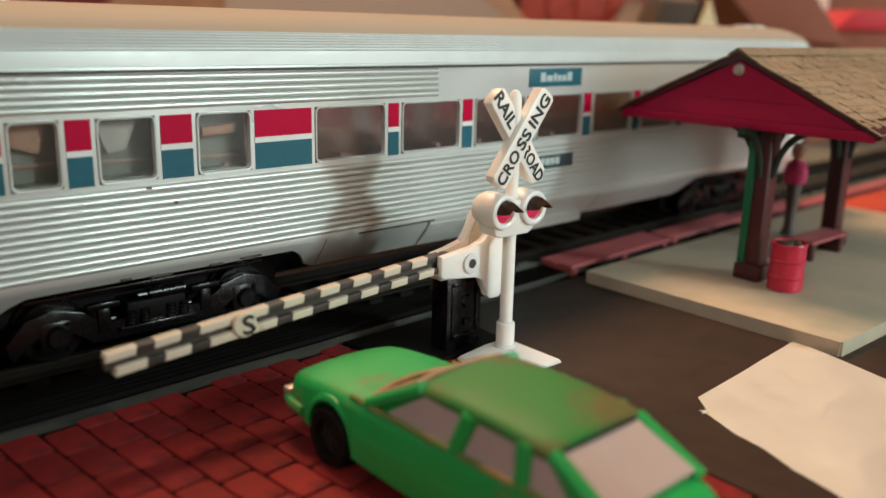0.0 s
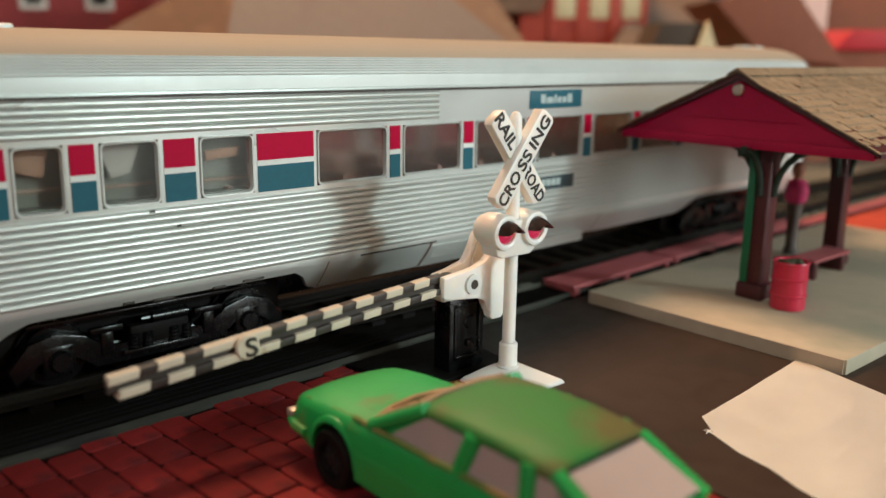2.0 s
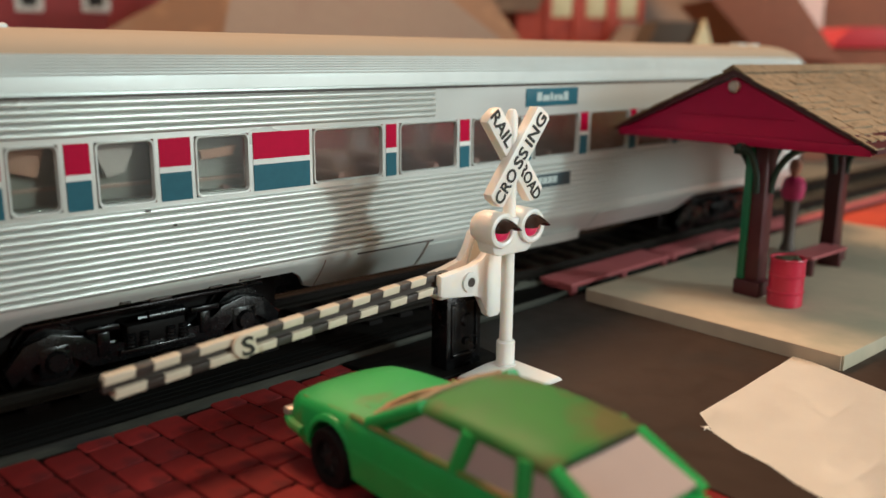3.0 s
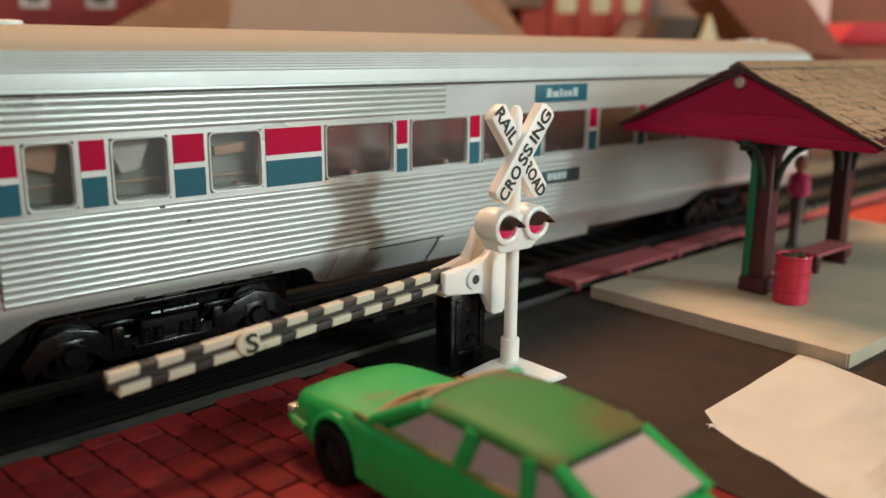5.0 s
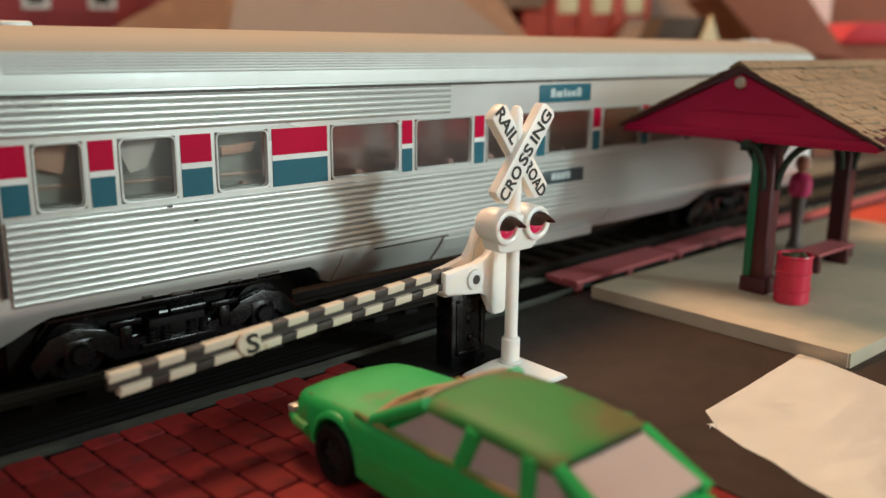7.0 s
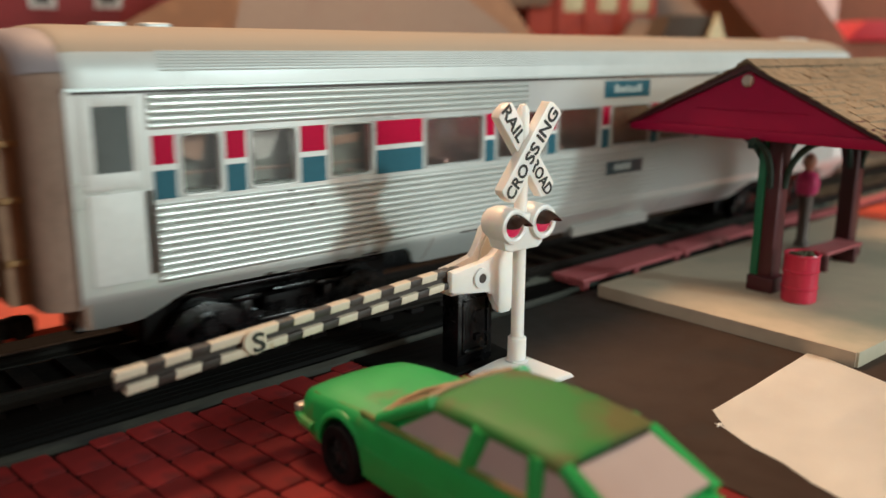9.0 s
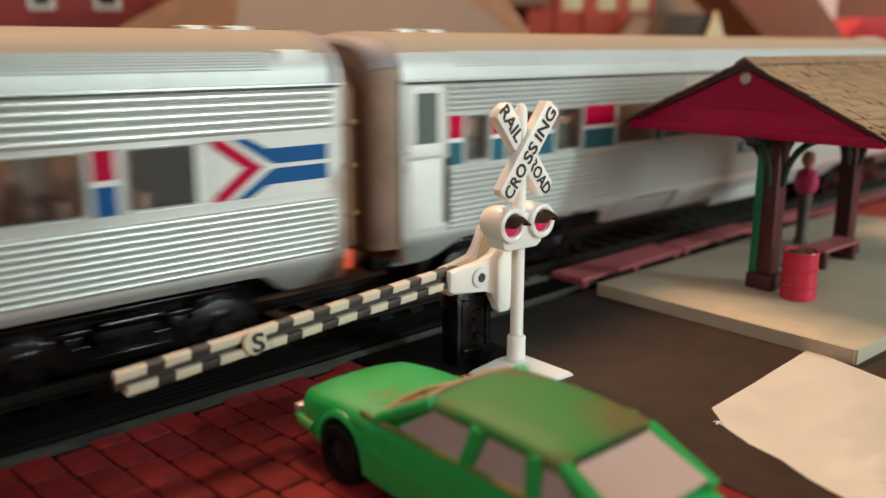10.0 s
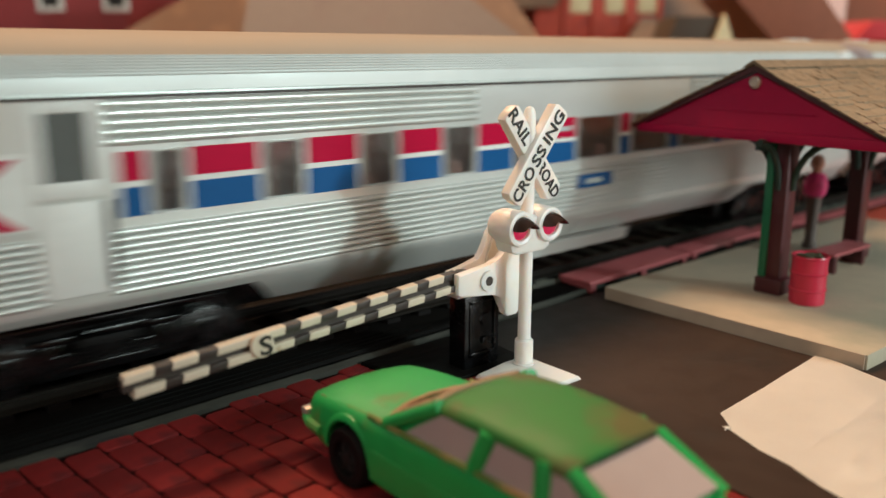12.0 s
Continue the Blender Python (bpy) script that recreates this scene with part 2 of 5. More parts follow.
def tube(bm, p0, p1, r0, r1=None, n=16, caps=True):
    r1 = r0 if r1 is None else r1
    p0, p1 = Vector(p0), Vector(p1)
    q = (p1 - p0).to_track_quat("Z", "Y")
    rings = []
    for p, r in ((p0, r0), (p1, r1)):
        rings.append([bm.verts.new(p + q @ Vector((r * math.cos(2 * math.pi * i / n), r * math.sin(2 * math.pi * i / n), 0))) for i in range(n)])
    for i in range(n):
        bm.faces.new((rings[0][i], rings[0][(i + 1) % n], rings[1][(i + 1) % n], rings[1][i]))
    if caps:
        bm.faces.new(rings[0][::-1])
        bm.faces.new(rings[1])


def turned(bm, centre, profile, n=24, axis="z"):
    """A solid of revolution: profile is a list of (radius, height)."""
    c = Vector(centre)
    rings = []
    for r, h in profile:
        ring = []
        for i in range(n):
            a = 2 * math.pi * i / n
            u, v = r * math.cos(a), r * math.sin(a)
            ring.append(bm.verts.new(c + (Vector((u, v, h)) if axis == "z" else Vector((u, -h, v)))))
        rings.append(ring)
    for a, b in zip(rings, rings[1:]):
        for i in range(n):
            bm.faces.new((a[i], a[(i + 1) % n], b[(i + 1) % n], b[i]))
    bm.faces.new(rings[0][::-1])
    bm.faces.new(rings[-1])


def prism(bm, outline, axis, lo, hi, bevel=0.0):
    """A flat outline pushed along an axis. Outline pairs are (y, z) for x, (x, z) for y, (x, y) for z."""
    def place(a, b, c):
        return {"x": (c, a, b), "y": (a, c, b), "z": (a, b, c)}[axis]
    lower = [bm.verts.new(place(a, b, lo)) for a, b in outline]
    upper = [bm.verts.new(place(a, b, hi)) for a, b in outline]
    fs = [bm.faces.new(lower), bm.faces.new(upper[::-1])]
    k = len(outline)
    for i in range(k):
        fs.append(bm.faces.new((lower[i], upper[i], upper[(i + 1) % k], lower[(i + 1) % k])))
    if bevel:
        bmesh.ops.bevel(bm, geom=list({e for f in fs[:2] for e in f.edges}), offset=bevel, segments=2, profile=0.5, affect="EDGES")


def bent_tube(bm, pts, r, n=8):
    """One round bar along a line of points."""
    rings = []
    for i, p in enumerate(pts):
        d = Vector(pts[min(i + 1, len(pts) - 1)]) - Vector(pts[max(i - 1, 0)])
        q = d.to_track_quat("Z", "Y")
        rings.append([bm.verts.new(Vector(p) + q @ Vector((r * math.cos(2 * math.pi * k / n), r * math.sin(2 * math.pi * k / n), 0))) for k in range(n)])
    for a, b in zip(rings, rings[1:]):
        for k in range(n):
            bm.faces.new((a[k], a[(k + 1) % n], b[(k + 1) % n], b[k]))
    bm.faces.new(rings[0][::-1])
    bm.faces.new(rings[-1])


def sheet(bm, rows):
    """A skin of quads over rows of points."""
    grid = [[bm.verts.new(p) for p in row] for row in rows]
    for a, b in zip(grid, grid[1:]):
        for i in range(len(a) - 1):
            bm.faces.new((a[i], a[i + 1], b[i + 1], b[i]))


def mesh_of(name, bm, mat, smooth=35):
    bmesh.ops.recalc_face_normals(bm, faces=bm.faces[:])
    bmesh.ops.scale(bm, vec=(MM, MM, MM), verts=bm.verts[:])
    me = bpy.data.meshes.new(name)
    bm.to_mesh(me)
    bm.free()
    me.materials.append(mat)
    if smooth:
        me.shade_smooth()
        me.set_sharp_from_angle(angle=radians(smooth))
    return me


def part(name, bm, mat, parent, label="", smooth=35):
    ob = new(name, mesh_of(name, bm, mat, smooth))
    ob.parent = parent
    return tagged(ob, label)


def box_part(name, dims, mat, parent, bevel=0.0, label=""):
    bm = bmesh.new()
    box(bm, *dims, bevel)
    return part(name, bm, mat, parent, label)


def thing(name, label, category, group="", x=0.0, y=0.0, z=0.0, rz=0.0):
    """An empty at the base of a thing, placed in millimetres."""
    ob = new(name)
    ob.empty_display_size = 0.005
    ob.matrix_basis = pose(x * MM, y * MM, z * MM, 0, 0, rz)
    return tagged(ob, label, category, group)


def solid(name, bm, mat, label, category, group="", kind="", smooth=35, m=None):
    ob = new(name, mesh_of(name, bm, mat, smooth))
    if m is not None:
        ob.matrix_basis = m
    return tagged(ob, label, category, group, kind)


def lettering(name, text, mat, parent, length, height, m, depth=0.12):
    """Words as a thin mesh, scaled to a length and a height in millimetres; m places their middle."""
    cu = bpy.data.curves.new(name, "FONT")
    cu.body, cu.extrude, cu.resolution_u, cu.offset = text, 0.01, 3, 0.018
    tmp = new(name, cu)
    dg = bpy.context.evaluated_depsgraph_get()
    me = bpy.data.meshes.new_from_object(tmp.evaluated_get(dg))
    bpy.data.objects.remove(tmp)
    co = np.array([v.co for v in me.vertices])
    lo, hi = co.min(0), co.max(0)
    for v in me.vertices:
        c = v.co
        v.co = ((c.x - (lo[0] + hi[0]) / 2) / (hi[0] - lo[0]) * length * MM, (c.y - (lo[1] + hi[1]) / 2) / (hi[1] - lo[1]) * height * MM,
                (c.z - lo[2]) / max(hi[2] - lo[2], 1e-6) * depth * MM)
    me.materials.clear()
    me.materials.append(mat)
    ob = new(name, me)
    ob.parent = parent
    ob.matrix_basis = m
    return ob

# ---------------------------------------------------------------- room round the layout
bm = bmesh.new()
box(bm, -2600, 2800, -2600, 2800, -950, -900)
solid("floor", bm, ROOM_FLOOR, "brown carpet floor of the room", "floor", kind="structure")
bm = bmesh.new()
box(bm, -2600, 2800, -2600, 2800, 1700, 1750)
solid("ceiling", bm, ROOM_CEIL, "off-white painted ceiling of the room", "ceiling", kind="structure")
for wall_name, dims in (("wall_north", (-2600, 2800, 2700, 2800, -900, 1700)), ("wall_east", (2700, 2800, -2500, 2700, -900, 1700)),
                        ("wall_west", (-2600, -2500, -2500, 2700, -900, 1700))):
    bm = bmesh.new()
    box(bm, *dims)
    solid(wall_name, bm, ROOM_WALL, "plain tan painted wall of the room", "wall", kind="structure")
# wall with an unseen opening, made for the added fill light
bm = bmesh.new()
for dims in ((-2600, 2800, -2600, -2500, -900, 100), (-2600, 2800, -2600, -2500, 1300, 1700), (-2600, 200, -2600, -2500, 100, 1300), (1700, 2800, -2600, -2500, 100, 1300)):
    box(bm, *dims)
solid("wall_south", bm, ROOM_WALL, "plain tan painted wall with an opening for the fill light", "wall", kind="structure")
bm = bmesh.new()
box(bm, -700, 1500, -260, 1300, -40, -1.0)
solid("ground", bm, BOARD, "grey-green painted board that carries the model layout", "ground", kind="structure")
for lx, ly in ((-650, -200), (1450, -200), (-650, 1250), (1450, 1250)):
    bm = bmesh.new()
    box(bm, lx - 35, lx + 35, ly - 35, ly + 35, -900, -40, 4)
    solid("table_leg", bm, WOOD, "square wooden leg under the layout board", "table leg", "legs under the layout board")

# unseen upright board behind the camera, added to shade the paving and track at left
bm = bmesh.new()
box(bm, -700, 112, -62, -52, -1.0, 105, 1.0)
solid("shade_board", bm, ROOM_WALL, "plain unseen board added to shade the near left", "board", kind="structure")

# ---------------------------------------------------------------- track
TURN = 1.5


def on_track(s, across=0.0, z=0.0):
    """Pose at s millimetres along the track (80 is the turning point), across it and up."""
    return pose(0.080, 0.1408, 0, 0, 0, TURN) @ pose((s - 80) * MM, across * MM, z * MM)


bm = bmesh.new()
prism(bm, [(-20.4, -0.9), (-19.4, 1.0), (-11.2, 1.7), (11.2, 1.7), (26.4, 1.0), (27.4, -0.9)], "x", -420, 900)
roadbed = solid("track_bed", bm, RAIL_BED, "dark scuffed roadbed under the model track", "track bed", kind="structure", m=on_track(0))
# crossing boards: a black panel between the paving and the rails, with a scuffed grey lip, a little askew to the track
BOARD_TURN = 3.1


def along_board():
    """Pose of the crossing boards in the roadbed's own space."""
    return on_track(0).inverted() @ pose(0.080, 0.1190, 0, 0, 0, BOARD_TURN)


bm = bmesh.new()
prism(bm, [(0.9, -0.9), (0.9, 1.3), (13.5, 1.55), (13.5, -0.9)], "x", -150, 150)
panel_ob = part("crossing_panel", bm, BLACK_WORN, roadbed, "black crossing panel")
panel_ob.matrix_basis = along_board()
bm = bmesh.new()
lip = []
for i in range(61):
    x = -150 + 5.0 * i
    w = 0.28 * math.sin(0.21 * x) + 0.2 * math.sin(0.53 * x + 1)
    k = 1.0 if x < 0 else max(0.3, 1 - x / 20)
    lip.append([(x, 0.3 + (-0.5 + w * 0.5) * k, -0.5), (x, 0.3 + (-0.35 + w * 0.5) * k, 0.75), (x, 0.45, 1.15 + 0.1 * w), (x, 0.5 + (0.35 + w * 0.4) * k, 1.34), (x, 1.2, 0.2)])
sheet(bm, lip)
part("edge_strip", bm, EDGE_GREY, roadbed, "scuffed grey edge strip").matrix_basis = along_board()
for k, off in enumerate((2.3, 3.9, 5.5, 7.2)):
    bm = bmesh.new()
    prism(bm, [(off - 0.62, 1.2), (off - 0.45, 1.95), (off + 0.45, 2.1), (off + 0.62, 1.2)], "x", -150, 26 - 5 * k, 0.1)
    part("crossing_board", bm, BLACK_WORN, roadbed, "black crossing board").matrix_basis = along_board()
bm = bmesh.new()
prism(bm, [(-13.2, 1.2), (-11.0, 2.25), (11.0, 2.25), (13.2, 1.2)], "x", 118, 880)
part("ballast", bm, BALLAST, roadbed, "grey-green ballast")
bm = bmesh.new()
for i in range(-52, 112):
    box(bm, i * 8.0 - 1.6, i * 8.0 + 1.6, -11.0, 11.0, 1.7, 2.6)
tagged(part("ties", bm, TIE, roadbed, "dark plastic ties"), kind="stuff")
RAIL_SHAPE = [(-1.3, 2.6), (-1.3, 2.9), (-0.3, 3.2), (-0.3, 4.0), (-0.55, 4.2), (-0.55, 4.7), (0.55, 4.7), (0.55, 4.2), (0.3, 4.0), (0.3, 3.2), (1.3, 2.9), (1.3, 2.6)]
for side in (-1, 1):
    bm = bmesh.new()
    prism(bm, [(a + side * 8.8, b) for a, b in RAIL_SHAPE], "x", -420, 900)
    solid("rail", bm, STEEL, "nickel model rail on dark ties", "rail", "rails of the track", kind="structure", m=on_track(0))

# ---------------------------------------------------------------- passenger cars
HALF = 17.3
Z_SKIRT, Z_CREASE, Z_SILL, Z_HEAD, Z_EAVE = 12.9, 18.8, 31.9, 42.3, 48.6


def flutes(bm, side, s0, s1, z0, z1, count, depth=0.72):
    """A fluted strip of the side: round ridges side by side along the car."""
    pitch = (z1 - z0) / count
    pts = []
    for i in range(count):
        for k in range(8):
            a = math.pi * k / 8
            pts.append((z0 + (i + 0.5 - 0.5 * math.cos(a)) * pitch, math.sin(a) * depth))
    pts.append((z1, 0.0))
    sheet(bm, [[(s, side * (HALF + d), z) for z, d in pts] for s in (s0, s1)])
    for s in (s0, s1):
        bm.faces.new([bm.verts.new((s, side * (HALF + d), z)) for z, d in pts])


def roof_profile():
    pts = []
    for i in range(0, 25):
        a = math.pi * (i / 24)
        c = math.cos(a)
        y = math.copysign(abs(c) ** 0.72, c) * HALF
        z = Z_EAVE + 9.2 * math.sin(a) ** 0.80
        pts.append((y, z))
    return pts


def arch(s, length, mirror=True):
    """Lower edge of the side: raised over each truck, rounded at the ends."""
    def one(d):  # d from the car's end
        if d < 9.0:
            return Z_SKIRT + 0.6 * max(0, 1 - d / 3.0)
        if d < 17.5:
            return Z_SKIRT + 4.5 * (0.5 - 0.5 * math.cos(math.pi * (d - 9.0) / 8.5))
        if d < 60.5:
            return Z_SKIRT + 4.5
        if d < 66.0:
            return Z_SKIRT + 4.5 * (0.5 + 0.5 * math.cos(math.pi * (d - 60.5) / 5.5))
        return Z_SKIRT
    return max(one(s), one(length - s))


AXLE = 15.8


def car_truck(parent, centre):
    truck = new("truck")
    truck.parent = parent
    truck.matrix_basis = pose(centre * MM, 0, 0)
    tagged(truck, "black plastic truck")
    for side in (-1, 1):
        y = side * 10.9
        out = y + side * 1.0
        bm = bmesh.new()
        # cast frame: low in the middle, arched over each axle box
        prism(bm, [(-23, 9.0), (-20, 12.4), (-16, 13.4), (-11.5, 12.2), (-8.5, 9.6), (8.5, 9.6), (11.5, 12.2), (16, 13.4), (20, 12.4), (23, 9.0), (22, 6.2), (19, 9.4), (16, 10.6),
                   (13, 9.4), (10.5, 6.8), (-10.5, 6.8), (-13, 9.4), (-16, 10.6), (-19, 9.4), (-22, 6.2)], "y", y - 0.8, y + 0.8, 0.3)
        box(bm, -6.4, 6.4, min(y, out + side * 0.6), max(y, out + side * 0.6), 7.9, 8.7, 0.2)
        for bx in (-8.6, 8.4):
            box(bm, bx - 2.6, bx + 2.6, min(y, out + side * 0.3), max(y, out + side * 0.3), 12.2, 13.2, 0.25)
            box(bm, bx - 1.0, bx + 1.0, min(y, out + side * 0.2), max(y, out + side * 0.2), 8.4, 12.2, 0.25)
        box(bm, -20, 20, min(y, y + side * 0.5), max(y, y + side * 0.5), 14.6, 15.3, 0.2)
        frame_ob = part("side_frame", bm, BLACK, truck)
        for bx in (-AXLE, AXLE):
            bm = bmesh.new()
            box(bm, bx - 2.4, bx + 2.4, min(y, out), max(y, out), 6.6, 11.6, 0.5)
            tube(bm, (bx, out - side * 0.2, 9.2), (bx, out + side * 0.9, 9.2), 1.8, 1.4, 14)
            for dz in (7.2, 11.0):
                tube(bm, (bx + 1.7, out - side * 0.1, dz), (bx + 1.7, out + side * 0.3, dz), 0.35, 0.3, 6)
            part("axle_box", bm, BLACK, frame_ob)
        for sx in (-4.4, -2.2, 2.2, 4.4):
            bm = bmesh.new()
            turned(bm, (sx, out, 8.7), [(0.7, 0), (0.95, 0.3), (0.7, 0.6), (0.95, 0.9), (0.7, 1.2), (0.95, 1.5), (0.7, 1.8), (0.95, 2.1), (0.7, 2.4)], 10)
            part("spring", bm, BLACK, truck)
        bm = bmesh.new()
        tube(bm, (-1.5, out + side * 0.1, 13.3), (4.5, out + side * 0.1, 13.3), 0.95, 0.95, 14)
        tube(bm, (-3.2, out + side * 0.1, 13.3), (-1.5, out + side * 0.1, 13.3), 0.4, 0.4, 8)
        part("brake_cylinder", bm, BLACK, truck)
    bm = bmesh.new()
    # big block added behind the side frames so the space there stays black
    box(bm, -25, 25, -7.2, 7.2, 6.4, 16.8, 0.6)
    box(bm, -5, 5, -12, 12, 9, 12.4, 0.6)
    part("bolster_block", bm, TYRE, truck)
    axles = []
    for ax in (-AXLE, AXLE):
        bm = bmesh.new()
        tube(bm, (0, -10.2, 0), (0, 10.2, 0), 1.2, 1.2, 10)
        for side in (-1, 1):
            tube(bm, (0, side * 8.1, 0), (0, side * 9.9, 0), 4.9, 4.75, 20)
            tube(bm, (0, side * 7.6, 0), (0, side * 8.1, 0), 5.4, 5.4, 20)
            box(bm, -4.0, 4.0, side * 9.9 - 0.15, side * 9.9 + 0.15, -0.5, 0.5)
        w = part("wheel_set", bm, BLACK, truck)
        w.matrix_basis = pose(ax * MM, 0, 9.6 * MM)
        axles.append((w, ax))
    return axles


def window_unit(parent, s0, s1, side, z0=Z_SILL + 0.5, z1=Z_HEAD - 0.3):
    """A window: rounded silver frame with its pane set back."""
    bm = bmesh.new()
    y = side * HALF
    def ring(inset, r, yy):
        pts = []
        for cx, cz, a0 in ((s1 - inset - r, z1 - inset - r, 0), (s0 + inset + r, z1 - inset - r, 90), (s0 + inset + r, z0 + inset + r, 180), (s1 - inset - r, z0 + inset + r, 270)):
            for k in range(4):
                a = radians(a0 + 30 * k)
                pts.append(bm.verts.new((cx + r * math.cos(a), yy, cz + r * math.sin(a))))
        return pts
    rings = [ring(0, 0.9, y - side * 0.1), ring(0.05, 0.9, y + side * 0.32), ring(0.3, 0.8, y + side * 0.3), ring(0.5, 0.7, y - side * 0.55)]
    n = len(rings[0])
    for a, b in zip(rings, rings[1:]):
        for i in range(n):
            bm.faces.new((a[i], a[(i + 1) % n], b[(i + 1) % n], b[i]))
    frame_ob = part("window_frame", bm, FRAME_SILVER, parent)
    bm = bmesh.new()
    box(bm, s0 + 0.35, s1 - 0.35, min(y - side * 0.35, y - side * 0.65), max(y - side * 0.35, y - side * 0.65), z0 + 0.35, z1 - 0.35)
    pane = part("pane", bm, GLASS, frame_ob, "", 0)
    pane.visible_shadow = False


def car_shell(parent, length, windows, upper_flutes, lower_flutes, doors, end_caps, sill=Z_SILL, head=Z_HEAD, ridges=11):
    """The fluted silver body, both sides alike; sill and head bound the window band, ridges is the number of lower flutes."""
    bm = bmesh.new()
    for side in (-1, 1):
        y = side * HALF
        # skirt, with its edge raised over the trucks and rolled inwards
        steps = [length * i / 120 for i in range(121)]
        rows = []
        for s in steps:
            b = arch(s, length)
            low = [(s, y - side * 4.4 * ((Z_CREASE - z) / 5.9) ** 1.2, z) for z in (Z_CREASE + (b - Z_CREASE) * k / 6 for k in range(1, 7))]
            rows.append([(s, y, Z_CREASE + 0.6), (s, y, Z_CREASE)] + low + [(s, low[-1][1] - side * 0.9, b)])
        sheet(bm, rows)
        # fluted strips and plain strips
        for s0, s1 in lower_flutes:
            flutes(bm, side, s0, s1, Z_CREASE + 0.9, Z_CREASE + 0.9 + 1.0909 * ridges, ridges)
        sheet(bm, [[(s, y, Z_CREASE + 0.6), (s, y, sill)] for s in (0.0, length)])
        for s0, s1 in upper_flutes:
            flutes(bm, side, s0, s1, head + 0.5, Z_EAVE - 0.6, 5, 0.66)
        sheet(bm, [[(s, y, head), (s, y, Z_EAVE)] for s in (0.0, length)])
        sheet(bm, [[(s, y + side * 0.1, Z_EAVE - 0.05), (s, y + side * 0.6, Z_EAVE), (s, y + side * 0.5, Z_EAVE + 0.3), (s, y, Z_EAVE + 0.4)] for s in (0.0, length)])
        # window band: the piers between the openings
        cuts = sorted(windows)
        last = 0.0
        for a, b in cuts + [(length, length)]:
            if a - last > 0.02:
                sheet(bm, [[(s, y, sill), (s, y, head)] for s in (last, a)])
            last = b
        for a, b in cuts:
            for z0, z1 in ((sill, sill + 0.55), (head - 0.35, head)):
                sheet(bm, [[(s, y, z0), (s, y, z1)] for s in (a, b)])
    body = part("body", bm, SILVER, parent, "fluted silver painted side")
    # dark strips put in for the shadow line under each eave
    for side in (-1, 1):
        y = side * HALF
        box_part("eave_shade", (1.0, length - 1.0, min(y, y + side * 0.3), max(y, y + side * 0.3), Z_EAVE - 0.5, Z_EAVE - 0.1), ARM_BLACK, parent, 0.0, "dark strip for the shade under the eave")
    # roof
    prof = roof_profile()
    bm = bmesh.new()
    rows = []
    for s, k in ((0.0, 0.90), (0.7, 0.965), (1.8, 0.992), (3.2, 1.0), (length - 9, 1.0), (length - 5, 0.985), (length - 2.0, 0.93), (length - 0.6, 0.84), (length, 0.74)) if end_caps else ((0, 1.0), (length, 1.0)):
        rows.append([(s, py * (0.55 + 0.45 * k if k < 1 else 1.0), Z_EAVE + (pz - Z_EAVE) * k) for py, pz in prof])
    # the crown is tan, set off from the silver shoulders
    sheet(bm, [row[4:21] for row in rows])
    part("roof_crown", bm, ROOF_CROWN, parent, "tan roof crown")
    for lo, hi in ((0, 5), (20, 25)):
        bm = bmesh.new()
        sheet(bm, [row[lo:hi] for row in rows])
        part("roof_shoulder", bm, SILVER_ROOF, parent, "silver roof shoulder")
    # fine ribs along the shoulder of the roof
    for side in (-1, 1):
        for i in range(7):
            a = math.pi * (0.070 + 0.0165 * i)
            c = math.cos(a)
            ry, rz = c ** 0.72 * HALF * side, Z_EAVE + 9.2 * math.sin(a) ** 0.80
            bm = bmesh.new()
            tube(bm, (14, ry, rz), (length - 14, ry, rz), 0.16, 0.16, 6, False)
            part("roof_rib", bm, SILVER_ROOF, parent)
    # ends, floor and inside
    for s0, s1 in ((0.4, 1.2), (length - 1.2, length - 0.4)):
        bm = bmesh.new()
        prism(bm, [(-HALF + 0.3, Z_SKIRT + 1.5)] + [(py * 0.975, Z_EAVE + (pz - Z_EAVE) * 0.9) for py, pz in prof][::-1] + [(HALF - 0.3, Z_SKIRT + 1.5)], "x", s0, s1)
        part("end_wall", bm, DARK_SILVER, parent, "dull brown end wall")
    bm = bmesh.new()
    box(bm, 1.5, length - 1.5, -HALF + 1.2, HALF - 1.2, 17.2, 19.0)
    box(bm, 78, length - 78, -9, 9, 12.5, 17.2, 0.8)
    # long sill added to block the view under the car
    box(bm, 3, length - 3, -3.5, 3.5, 9.5, 17.2, 0.5)
    part("underframe", bm, BLACK, parent, "black underframe")
    bm = bmesh.new()
    box(bm, 1.6, length - 1.6, -HALF + 0.9, HALF - 0.9, 24.0, 25.0)
    box(bm, 1.6, length - 1.6, -1.0, 1.0, 25.0, 29.0)
    part("cabin_floor", bm, INTERIOR, parent, "brown cabin floor")
    bm = bmesh.new()
    s = 26.0
    while s < length - 26:
        for yy in (-9.5, 9.5):
            box(bm, s, s + 5.5, yy - 5, yy + 5, 25.0, 30.0, 0.4)
            box(bm, s, s + 1.4, yy - 5, yy + 5, 30.0, 33.4, 0.4)
        s += 11.5
    tagged(part("seat_rows", bm, SEAT, parent, "dull tan seat rows"), kind="stuff")
    for s0, s1 in windows:
        for side in (-1, 1):
            window_unit(parent, s0, s1, side, sill + 0.5, head - 0.3)
